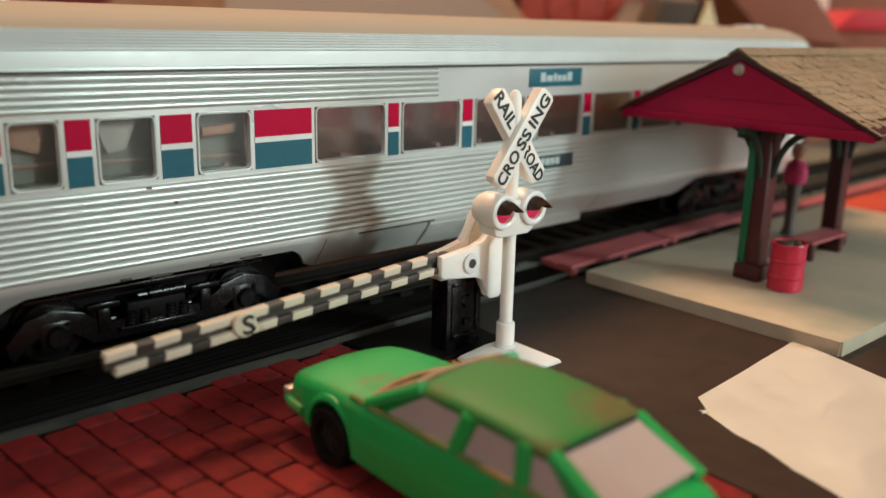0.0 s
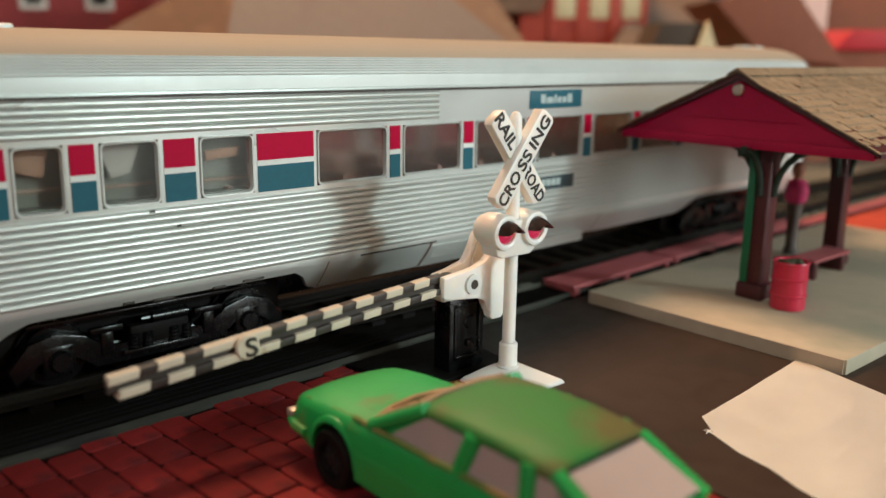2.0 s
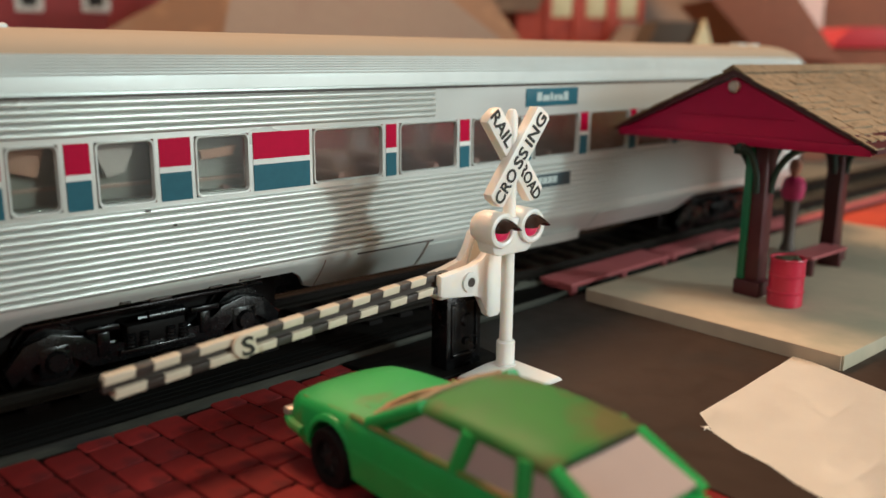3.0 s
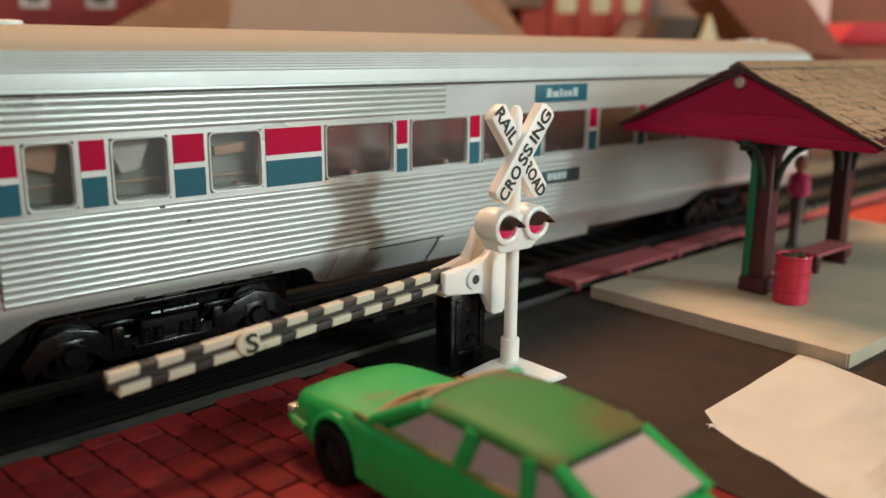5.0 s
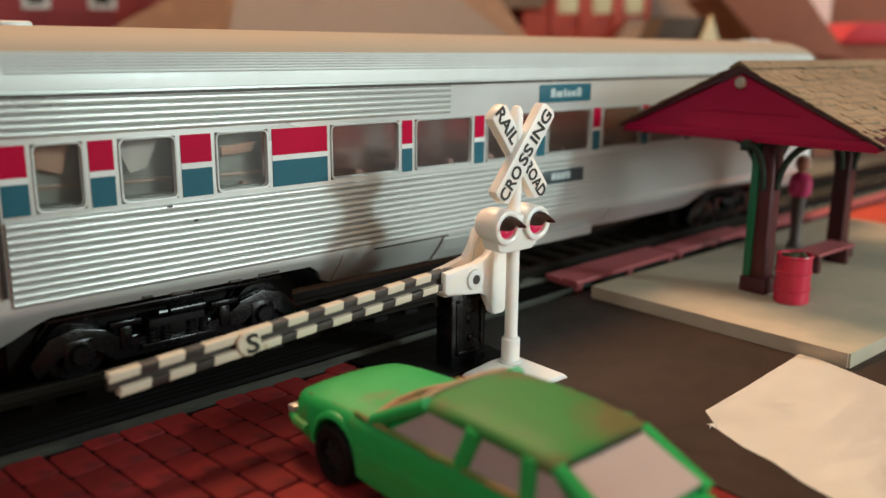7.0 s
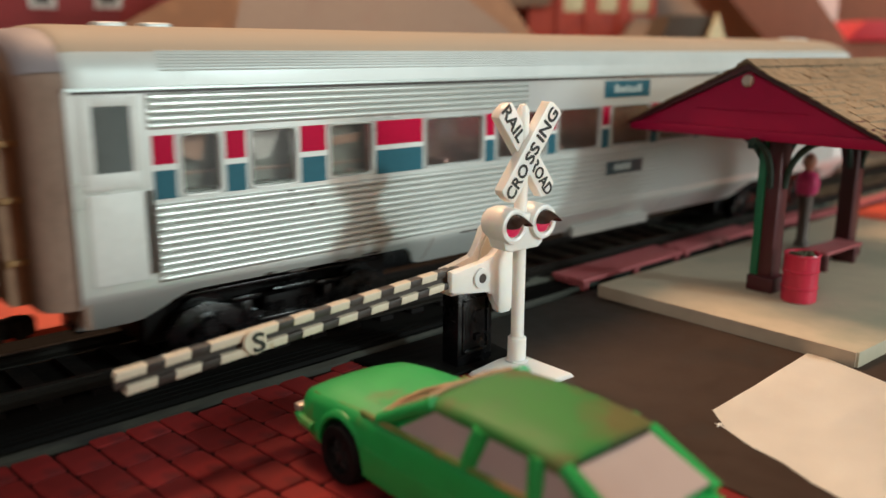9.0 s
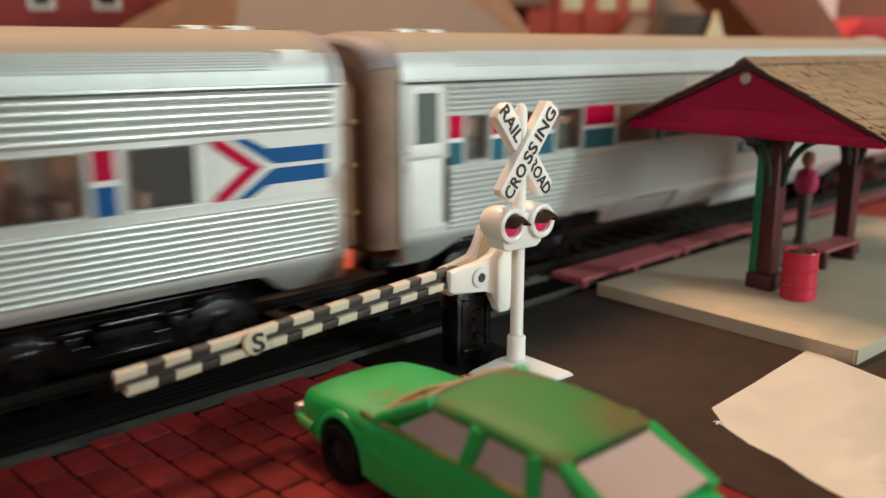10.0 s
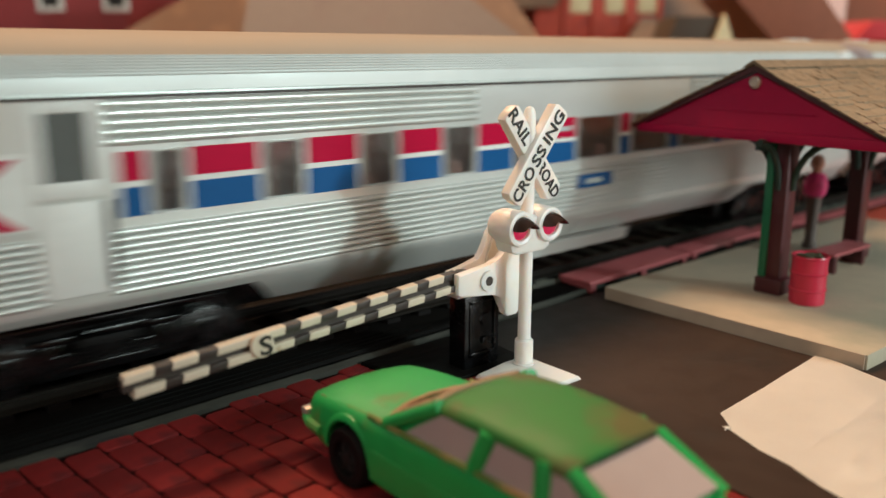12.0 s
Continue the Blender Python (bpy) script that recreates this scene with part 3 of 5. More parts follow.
    for s0, s1 in doors:
        for side in (-1, 1):
            y = side * HALF
            lo, hi = min(y, y + side * 0.3), max(y, y + side * 0.3)
            bm = bmesh.new()
            box(bm, s0, s1, lo, hi, 20.6, 34.0, 0.12)
            door = part("vestibule_door", bm, WHITE_LINE, parent, "pale grey vestibule door")
            for nm, dims in (("door_stile", (s0, s0 + 1.5, 37.0, 47.8)), ("door_stile", (s1 - 1.3, s1, 37.0, 47.8)), ("door_rail", (s0 + 1.5, s1 - 1.3, 46.4, 47.8)), ("door_rail", (s0, s1, 34.6, 37.0))):
                bm = bmesh.new()
                box(bm, dims[0], dims[1], lo, hi, dims[2], dims[3], 0.12)
                part(nm, bm, WHITE_LINE, door)
            bm = bmesh.new()
            box(bm, s0 + 1.5, s1 - 1.3, min(y + side * 0.02, y + side * 0.1), max(y + side * 0.02, y + side * 0.1), 37.0, 46.4)
            part("door_window", bm, DARK_GLASS, door, "grey door window", 0)
            bm = bmesh.new()
            tube(bm, (s1 + 0.8, y + side * 0.5, 21.5), (s1 + 0.8, y + side * 0.5, 34.0), 0.4, 0.4, 8)
            part("grab_rail", bm, ARM_BLACK, door, "dark grab rail")
    # diaphragm and coupler at both ends
    for s0, s1 in ((-4.8, 0.4), (length - 0.4, length + 4.8)):
        bm = bmesh.new()
        box(bm, s0, s1, -6.1, 6.1, 21, 22)
        gangway = part("gangway", bm, DARK_SILVER, parent, "brown gangway with end bellows")
        for i in range(4):
            a, b = s0 + (s1 - s0) * i / 4, s0 + (s1 - s0) * (i + 0.62) / 4
            bm = bmesh.new()
            prism(bm, [(-8.6, 21), (-8.6, 49.5), (8.6, 49.5), (8.6, 21), (6.2, 21), (6.2, 47), (-6.2, 47), (-6.2, 21)], "x", a, b)
            part("bellows_fold", bm, DARK_SILVER, gangway)
    for s in (-4.6, length + 4.6):
        bm = bmesh.new()
        box(bm, s - 2.6, s + 2.6, -1.4, 1.4, 10.4, 13.2, 0.4)
        box(bm, s - 1.2, s + 1.2, -2.4, 1.4, 10.2, 13.4, 0.4)
        part("coupler", bm, STEEL, parent, "worn metal coupler")
    if not end_caps:
        pts = [(py * 1.004, Z_EAVE + (pz - Z_EAVE) * 1.012) for py, pz in prof]
        for s in (length - 2.4, 0.7):
            bm = bmesh.new()
            sheet(bm, [[(s, py, pz) for py, pz in pts], [(s + 1.7, py, pz) for py, pz in pts]])
            part("roof_end_band", bm, PURPLE_GREY, parent, "grey roof end band")
    for s in (10, 17.5, length - 22, length - 14):
        bm = bmesh.new()
        box(bm, s, s + 4.5, -5.0, -1.0, Z_EAVE + 8.3, Z_EAVE + 9.7, 0.5)
        part("roof_vent", bm, SILVER_ROOF, parent, "small roof vent")
    return body


def skirt_outline(z0, z1, proud):
    """Outline across the car that follows the skirt between two heights, a little proud of it."""
    out = [(-HALF - proud + 4.4 * max((Z_CREASE - z) / 5.9, 0.0) ** 1.2, z) for z in (z1 + (z0 - z1) * k / 5 for k in range(6))]
    return out + [(out[-1][0] + 1.6, z0), (out[0][0] + 1.6, z1)]


def panel(parent, s0, s1, blue, side=-1, lower=0.0):
    """Red above blue between two windows, with a white line."""
    y = side * HALF
    def strip(nm, z0, z1, mat):
        bm = bmesh.new()
        box(bm, s0, s1, min(y, y + side * 0.14), max(y, y + side * 0.14), z0 - lower, z1 - lower)
        part(nm, bm, mat, parent, "", 0)
    strip("red_panel", 37.6, 41.9, RED_STRIPE)
    strip("blue_panel", 32.4, 36.7, blue)
    bm = bmesh.new()
    box(bm, s0 - 0.1, s1 + 0.1, min(y, y + side * 0.10), max(y, y + side * 0.10), 36.7 - lower, 37.6 - lower)
    part("white_line", bm, WHITE_LINE, parent, "", 0)


def plate(parent, s0, s1, z0, z1, mat, bars, side=-1, proud=0.60):
    """A coloured name plate with unreadable lettering as bars."""
    y = side * (HALF + proud)
    bm = bmesh.new()
    box(bm, s0, s1, min(y, y + side * 0.2), max(y, y + side * 0.2), z0, z1, 0.05)
    pl = part("name_plate", bm, mat, parent, "small blue plate")
    w, h = s1 - s0, z1 - z0
    x = s0 + w * 0.2
    for bw, bh in bars:
        bm = bmesh.new()
        box(bm, x, x + bw * w, min(y + side * 0.2, y + side * 0.26), max(y + side * 0.2, y + side * 0.26), z0 + h * 0.28, z0 + h * (0.28 + bh))
        part("letter_bar", bm, GREY_LETTER, pl, "", 0)
        x += bw * w + w * 0.02


STEP_TAN = material("ochre_step", (0.42, 0.24, 0.10), 0.6, 0, 0.2, 300, 0.2)
PASSAGE = material("tan_brown_passage", (0.36, 0.21, 0.13), 0.65, 0, 0.25, 300, 0.2)
# tones for the view through the first windows, put on panels behind the panes
PANE_BACK = material("grey_green_pane_tone", (0.12, 0.14, 0.12), 0.6, 0, 0.35, 160, 0.1)
PANE_PATCH_TAN = material("tan_orange_pane_tone", (0.30, 0.17, 0.115), 0.8, 0, 0.12, 260, 0.2)
PANE_PATCH_PALE = material("pale_pane_tone", (0.30, 0.29, 0.27), 0.8, 0, 0.10, 260, 0.2)
DARK_GLASS = material("grey_door_glass", (0.12, 0.14, 0.14), 0.12, 0, 0.1, 300, 0.02)

# ---- first car: left end at 13, right end at 263 along the track while it stands
CAR_A0, CAR_A_LEN = 13.0, 250.0
coach = thing("passenger_coach", "silver fluted model passenger coach with red and blue window stripes", "train car", "coaches of the train")
A = [(v[0] - CAR_A0, v[1] - CAR_A0) for v in ((24.9, 28.4), (36.7, 40.2), (50.4, 55.4), (66.2, 77.0), (93.7, 96.1), (112.4, 115.0), (131.1, 133.7), (150.2, 152.8),
                                              (169.2, 171.8), (188.2, 190.8), (207.2, 209.8), (226.2, 229.6))]
a_windows = [(A[i][1] + 0.7, A[i + 1][0] - 0.7) for i in range(len(A) - 1)]
car_shell(coach, CAR_A_LEN, a_windows, [(11.6, 92.4)], [(11.9, 237)], [(2.0, 10.2), (239.4, 248)], True)
for s0, s1 in A:
    panel(coach, s0, s1, BLUE_TEAL)
plate(coach, 131.4 - CAR_A0, 148.6 - CAR_A0, 43.7, 47.5, BLUE_TEAL, [(0.09, 0.5), (0.12, 0.34), (0.05, 0.45), (0.07, 0.34), (0.08, 0.34), (0.09, 0.5)], proud=0.0)
plate(coach, 132.6 - CAR_A0, 146.4 - CAR_A0, 26.0, 29.0, PLATE_DARK, [(0.1, 0.5), (0.1, 0.5), (0.1, 0.5), (0.1, 0.5)])
# added panels, patches and bars imitate what shows through the first three windows
for k, (s0, s1) in enumerate(a_windows[:3]):
    bm = bmesh.new()
    box(bm, s0 - 1.2, s1 + 1.2, -HALF + 4.2, -HALF + 5.0, 25.0, 46.0)
    backing = part("pane_backing", bm, PANE_BACK, coach, "grey-green panel for the view through the window")
    bm = bmesh.new()
    prism(bm, ([(s0 + 0.6, 41.4), (s1 - 1.0, 41.4), (s1 - 2.2, 37.2), (s0 + 0.8, 38.4)], [(s0 + 0.8, 41.4), (s1 - 1.6, 41.4), (s1 - 3.6, 37.0), (s0 + 2.4, 36.4), (s0 + 1.6, 38.6)],
               [(s0 + 2.2, 39.4), (s1 - 0.8, 39.9), (s1 - 1.6, 38.3), (s0 + 2.4, 37.9)])[k], "y", -HALF + 2.6, -HALF + 3.1, 0.1)
    part("pane_patch", bm, (PANE_PATCH_TAN, PANE_PATCH_PALE, PANE_PATCH_TAN)[k], backing, "slanting patch for the view through the window")
    box_part("rail", (s0 - 0.5, s1 + 0.5, -HALF + 3.4, -HALF + 3.9, 35.2 - 0.4 * k, 35.7 - 0.4 * k), DARK_SILVER, backing, 0.1)
    box_part("ledge", (s0 - 0.5, s1 + 0.5, -HALF + 1.6, -HALF + 4.2, 32.0, 33.0), PANE_BACK, backing, 0.15)
a_axles = car_truck(coach, 37.6) + car_truck(coach, CAR_A_LEN - 37.6)
for s0, s1 in ((91.2, 128.0), (146.0, 176.0)):
    bm = bmesh.new()
    prism(bm, skirt_outline(12.9, 17.8, 0.3), "x", s0, s1)
    part("skirt_box", bm, SILVER, coach, "rounded silver equipment box")
bm = bmesh.new()
prism(bm, [(-HALF + 1.8, 14.2), (-HALF + 2.2, 11.9), (-HALF + 5.5, 11.7), (-HALF + 5.5, 14.2)], "x", 112.0, 141.2, 0.25)
part("tank_box", bm, SILVER, coach, "pale equipment box under the skirt")
for x, proud in ((66.8, 0.06), (91.2, 0.34)):
    bm = bmesh.new()
    prism(bm, skirt_outline(13.1, 18.6, proud), "x", x, x + 0.2)
    part("seam", bm, DARK_SILVER, coach)
# the shadow line below the flutes, drawn as a dark strip
box_part("crease_shade", (74.0, 92.5, -HALF - 0.12, -HALF + 0.6, 18.55, 18.85), ARM_BLACK, coach, 0.0, "dark strip for the shadow under the fluting")
bm = bmesh.new()
for i in range(9):
    for j in range(5):
        z = 17.4 - 0.6 * j
        y = -HALF - 0.38 + 4.4 * ((Z_CREASE - z) / 5.9) ** 1.2
        box(bm, 93.0 + i * 0.9, 93.5 + i * 0.9, y, y + 0.4, z, z + 0.3)
tagged(part("skirt_grille", bm, SILVER, coach, "fine raised grille on the skirt", 0), kind="stuff")

# hood over the left end of the first car: rounded brown sides under a grey arch, then a narrower tan passage
bm = bmesh.new()
rows = []
for x, k in ((0.6, 0.985), (-1.2, 0.975), (-3.0, 0.94), (-4.4, 0.88), (-4.9, 0.80)):
    rows.append([(x, (-HALF + 0.4) * k, 17.5)] + [(x, py * k, Z_EAVE - 0.6 + (pz - Z_EAVE) * k) for py, pz in roof_profile()[::-1]] + [(x, (HALF - 0.4) * k, 17.5)])
sheet(bm, rows)
bm.faces.new([bm.verts.new(v) for v in rows[-1]])
part("end_hood", bm, DARK_SILVER, coach, "brown rounded end hood")
bm = bmesh.new()
sheet(bm, [[(x, py * k * 1.01, Z_EAVE - 0.45 + (pz - Z_EAVE) * k) for py, pz in roof_profile()[2:23]] for x, k in ((0.5, 0.99), (-1.2, 0.98), (-3.0, 0.945), (-4.4, 0.885), (-5.0, 0.80))])
part("hood_roof", bm, PURPLE_GREY, coach, "grey arched hood roof")
bm = bmesh.new()
prism(bm, [(-10.4, 18.0), (-10.4, 47.0), (-8.2, 51.0), (8.2, 51.0), (10.4, 47.0), (10.4, 18.0)], "x", -8.0, -4.6, 0.5)
passage = part("passage", bm, PASSAGE, coach, "tan-brown passage frame")
for z in (24.0, 33.0, 41.0):
    box_part("end_step", (-7.6, -4.8, -11.2, -10.2, z, z + 0.9), STEP_TAN, passage, 0.1, "tan end step")
# dark scuffs on the side
for s, z, w in ((30.0, 17.6, 1.6), (34.6, 17.2, 3.4), (44.6, 17.4, 2.2), (50.0, 17.7, 3.8), (34.4, 31.2, 0.9), (38.6, 28.6, 0.7)):
    box_part("scuff", (s, s + w, -HALF + 0.12 if z < 20 else -HALF - 0.74, -HALF + 0.8, z, z + 0.35), ARM_BLACK, coach, 0.05, "dark scuff")

# ---- second car: right end at 0, longer, with the arrow sign at both ends
CAR_B_LEN = 280.0
CAR_B0 = 0.0 - CAR_B_LEN
lounge = thing("lounge_coach", "silver fluted model lounge coach with a red and blue arrow sign", "train car", "coaches of the train")
B = [(c - 1.7, c + 1.7) for c in (-41.5, -61.8, -81.6, -102.0, -122.0)] + [(-151.0, -140.0), (-169.4, -159.7), (-189.2, -179.0), (-209.0, -198.6), (-229.7, -218.0), (-240.5, -236.6)]
B = sorted((a - CAR_B0, b - CAR_B0) for a, b in B)
b_windows = [(B[i][1] + 0.7, B[i + 1][0] - 0.7) for i in range(len(B) - 1)] + [(-38.6 - CAR_B0, -24.6 - CAR_B0)]
fl_end_l, fl_start_r = -170.3 - CAR_B0, -96.0 - CAR_B0
car_shell(lounge, CAR_B_LEN, b_windows, [(38.0, fl_end_l), (fl_start_r, CAR_B_LEN - 2.6)], [(2.6, 27.2), (37.9, CAR_B_LEN - 2.6)], [(28.0, 37.0)], False, 30.4, 40.9, 9)
for s0, s1 in B:
    panel(lounge, s0, s1, BLUE_DEEP, -1, 1.35)
plate(lounge, -139.0 - CAR_B0, -127.2 - CAR_B0, 24.6, 27.6, BLUE_DEEP, [(0.5, 0.4)])
bm = bmesh.new()
box(bm, -149.6 - CAR_B0, -141.4 - CAR_B0, -HALF - 0.2, -HALF - 0.14, 37.7, 38.7)
part("letter_bar", bm, GREY_LETTER, lounge, "pale lettering on the red panel", 0)
bm = bmesh.new()
prism(bm, [(-HALF + 1.7, 12.6), (-HALF + 2.2, 9.9), (-HALF + 5.5, 9.8), (-HALF + 5.5, 12.6)], "x", -155.3 - CAR_B0, -116.5 - CAR_B0, 0.25)
part("tank_box", bm, SILVER, lounge, "pale equipment box under the skirt")
bm = bmesh.new()
prism(bm, skirt_outline(12.9, 17.4, 0.4), "x", -137.0 - CAR_B0, -113.0 - CAR_B0)
part("skirt_box", bm, SILVER, lounge, "rounded silver equipment box")
b_axles = car_truck(lounge, 38.0) + car_truck(lounge, CAR_B_LEN - 38.0)


def arrow_sign(parent, right, sign):
    """White field with a red and a blue chevron and two blue bars; right is its far end, sign its direction."""
    y0 = -HALF - 0.05
    def shape(nm, pts, mat, d):
        pts = [(right - sign * a, z) for a, z in pts]
        bm2 = bmesh.new()
        prism(bm2, pts, "y", y0 - d, y0 + 0.05)
        part(nm, bm2, mat, parent, "", 0)
    shape("white_field", [(0.6, 30.7), (0.6, 41.3), (27.6, 41.3), (27.6, 30.7)], WHITE_LINE, 0.10)
    shape("red_chevron", [(25.9, 40.6), (22.6, 40.6), (15.9, 35.9), (22.6, 31.1), (25.9, 31.1), (19.4, 35.9)], RED_STRIPE, 0.22)
    shape("blue_chevron", [(21.0, 40.6), (18.4, 40.6), (15.0, 38.8), (3.4, 38.8), (3.4, 36.25), (13.8, 36.25), (14.8, 36.6)], BLUE_DEEP, 0.24)
    shape("blue_chevron", [(21.0, 31.1), (18.4, 31.1), (15.0, 32.95), (3.4, 32.95), (3.4, 35.5), (13.8, 35.5), (14.8, 35.15)], BLUE_DEEP, 0.24)


box_part("roof_hatch", (-11.8 - CAR_B0, -5.8 - CAR_B0, -HALF + 0.6, -HALF + 5.0, 50.6, 54.4), WHITE_LINE, lounge, 0.4, "pale grey shoulder hatch")
arrow_sign(lounge, CAR_B_LEN, 1)
arrow_sign(lounge, 0.0, -1)

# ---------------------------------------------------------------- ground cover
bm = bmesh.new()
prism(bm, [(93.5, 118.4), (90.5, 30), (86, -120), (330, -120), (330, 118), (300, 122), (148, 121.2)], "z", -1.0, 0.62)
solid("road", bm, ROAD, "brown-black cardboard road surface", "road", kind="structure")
bm = bmesh.new()
box(bm, -120, 92, -60, 118.0, -1.0, 0.0)
pavement = solid("pavement", bm, MORTAR, "red brick paving beside the track", "pavement", kind="structure")
bm = bmesh.new()
prism(bm, [(252, 40), (254, 127), (700, 139), (700, 40)], "z", -1.0, 0.8)
solid("red_ground", bm, ORANGE_RED, "orange-red painted ground behind the platform", "ground", kind="structure")
bm = bmesh.new()
prism(bm, [(-260, 164), (-260, 300), (330, 300), (330, 178)], "z", -1.0, 0.6)
solid("red_ground_behind", bm, ORANGE_RED, "orange-red painted ground behind the track", "ground", kind="structure")
bm = bmesh.new()
prism(bm, [(250, 127.5), (262, 131.5), (760, 150), (760, 142)], "z", -1.0, 2.0)
solid("far_walkway", bm, PLANK, "dull pink walkway beside the track", "walkway", kind="structure")

bm = bmesh.new()
prism(bm, [(70, 169), (92, 168), (96, 183), (75, 187)], "z", 0.6, 2.2, 0.2)
solid("loose_board", bm, PALE_PINK, "pale loose board lying on the red ground behind the track", "board")

# torn sheet of white paper with a wavy surface
bm = bmesh.new()
paper_edge = [(110.3, 65.5), (117.0, 66.0), (124.5, 66.5), (132, 67.2), (139, 67.7), (146.5, 68.4)]
rows = []
for j in range(13):
    v = j / 12
    row = []
    for i, (px_, py_) in enumerate(paper_edge):
        u = i / 5
        x = px_ - v * (26 - 8 * u) + (0.5 * math.sin(9 * v + 3 * u) if i == 0 else 0)
        y = py_ - v * 62
        if i == 0:
            x = px_ - 3.0 * min(1, v * 16) - (v * 21) + 0.35 * math.sin(31 * v) + 0.3 * math.sin(77 * v)
        z = 0.75 + 0.22 * math.sin(2.2 * v + 1.3 * u) ** 2 + 0.08 * math.sin(7 * u) * v
        row.append((x, y, z))
    rows.append(row)
sheet(bm, rows)
bmesh.ops.solidify(bm, geom=bm.faces[:], thickness=0.12)
paper = solid("paper_sheet", bm, PAPER, "torn sheet of white paper lying on the road", "paper", smooth=60)
for xa, ya, xb, yb in ((106.6, 62.0, 105.4, 61.6), (106.4, 61.8, 106.0, 60.6), (106.7, 61.6, 106.2, 62.6)):
    bm = bmesh.new()
    tube(bm, (xa, ya, 0.85), (xb, yb, 0.78), 0.16, 0.05, 6)
    part("torn_fibre", bm, PAPER, paper)

# ---------------------------------------------------------------- crossing signal
signal = thing("crossing_signal", "ivory plastic model railroad crossing signal with two red lamps", "crossing signal", x=98.6, y=96.3)
bm = bmesh.new()
prof = [((-7.4, -8.0), (5.9, 4.1), 0.62), ((-7.0, -7.6), (5.5, 3.7), 1.2), ((-2.3, -2.4), (2.3, 2.2), 2.7)]
rings = []
for (ax, ay), (bx, by), z in prof:
    rings.append([bm.verts.new(p) for p in ((ax, ay, z), (bx, ay, z), (bx, by, z), (ax, by, z))])
for a, b in zip(rings, rings[1:]):
    for i in range(4):
        bm.faces.new((a[i], a[(i + 1) % 4], b[(i + 1) % 4], b[i]))
bm.faces.new(rings[0][::-1])
bm.faces.new(rings[-1])
part("base", bm, IVORY, signal, "ivory pyramid base", 20)
bm = bmesh.new()
turned(bm, (0, 0, 0), [(1.95, 2.2), (1.95, 2.9), (1.6, 3.1), (1.6, 6.8), (1.35, 7.1), (1.1, 7.1)], 20)
part("collar", bm, IVORY, signal)
bm = bmesh.new()
turned(bm, (0, 0, 0), [(1.12, 7.0), (1.1, 30), (1.05, 44.3), (0.95, 45.2), (0.6, 45.9), (0.1, 46.1)], 20)
part("pole", bm, IVORY, signal)
# lamp heads: deep round housings, a small lens set in a broad rim, the visor reaching far out over it
for lx in (-3.7, 3.1):
    bm = bmesh.new()
    turned(bm, (lx, 0.7, 26.9), [(1.6, -2.6), (2.4, -2.3), (2.85, -1.2), (2.95, 0.0), (2.95, 2.9), (2.8, 3.3), (2.35, 3.42), (1.95, 3.25), (1.85, 2.6)], 32, "y")
    head = part("lamp_head", bm, IVORY, signal, "round ivory lamp housing")
    bm = bmesh.new()
    turned(bm, (lx, 0.7, 26.9), [(1.85, 2.5), (1.8, 2.9), (1.3, 3.25), (0.5, 3.45), (0.05, 3.5)], 22, "y")
    part("lens", bm, LENS, head, "pink-red lens")
    bm = bmesh.new()
    outer = []
    for k in range(17):
        a = radians(-4 + 188 * k / 16)
        reach = 2.3 * min(1.0, 2.2 * max(math.sin(a), 0.0)) + 0.2
        row = []
        for j in range(5):
            f = j / 4
            r = 2.0 - 0.1 * f
            row.append((lx + r * math.cos(a), -2.55 - reach * f, 26.95 + r * math.sin(a) - 1.0 * f * f * max(math.sin(a), 0) ** 0.5))
        outer.append(row)
    sheet(bm, outer)
    bmesh.ops.solidify(bm, geom=bm.faces[:], thickness=0.28)
    part("visor", bm, HOOD, head, "glossy dark brown visor")
bm = bmesh.new()
prism(bm, [(-6.1, 26.0), (-5.0, 23.0), (-3.7, 22.5), (2.6, 22.5), (3.6, 23.2), (4.6, 26.0), (3, 28.6), (-3, 28.6)], "y", -1.9, 2.0, 0.5)
part("lamp_bracket", bm, IVORY, signal)
# crossbuck: two blades, their words on the front
for turn, yy in ((-53, 0.2), (53, -0.9)):
    bm = bmesh.new()
    hl, hw, r = 8.95, 1.82, 0.8
    out = [(-hl, -hw + r), (-hl + r * 0.6, -hw), (hl - r * 0.6, -hw), (hl, -hw + r), (hl, hw - r), (hl - r * 0.6, hw), (-hl + r * 0.6, hw), (-hl, hw - r)]
    c, s = math.cos(radians(turn)), math.sin(radians(turn))
    prism(bm, [(a * c - b * s + 0.5, a * s + b * c + 38.5) for a, b in out], "y", yy - 1.0, yy + 1.0, 0.25)
    blade = part("crossbuck_blade", bm, IVORY, signal, "ivory blade with black lettering")
    words = (("RAIL", -5.7, 6.4), ("ROAD", 5.7, 6.8)) if turn < 0 else (("CRO", -5.6, 6.2), ("SS", -0.2, 3.4), ("ING", 5.3, 5.8))
    for word, along, long in words:
        m = pose((0.5 + along * c) * MM, (yy - 1.0 - 0.02) * MM, (38.5 + along * s) * MM) @ pose(0, 0, 0, 90, 0, 0) @ pose(0, 0, 0, 0, 0, turn)
        lettering("lettering", word, LETTER_BLACK, blade, long, 2.1, m)

# ---------------------------------------------------------------- gate behind the signal
gate = thing("crossing_gate", "lowered black and ivory striped crossing gate on a black box", "crossing gate")
bm = bmesh.new()
box(bm, 91.4, 99.5, 103.4, 107.6, 0.6, 14.5, 0.35)
mech_box = part("mechanism_box", bm, BLACK, gate, "black plastic mechanism box")
bm = bmesh.new()
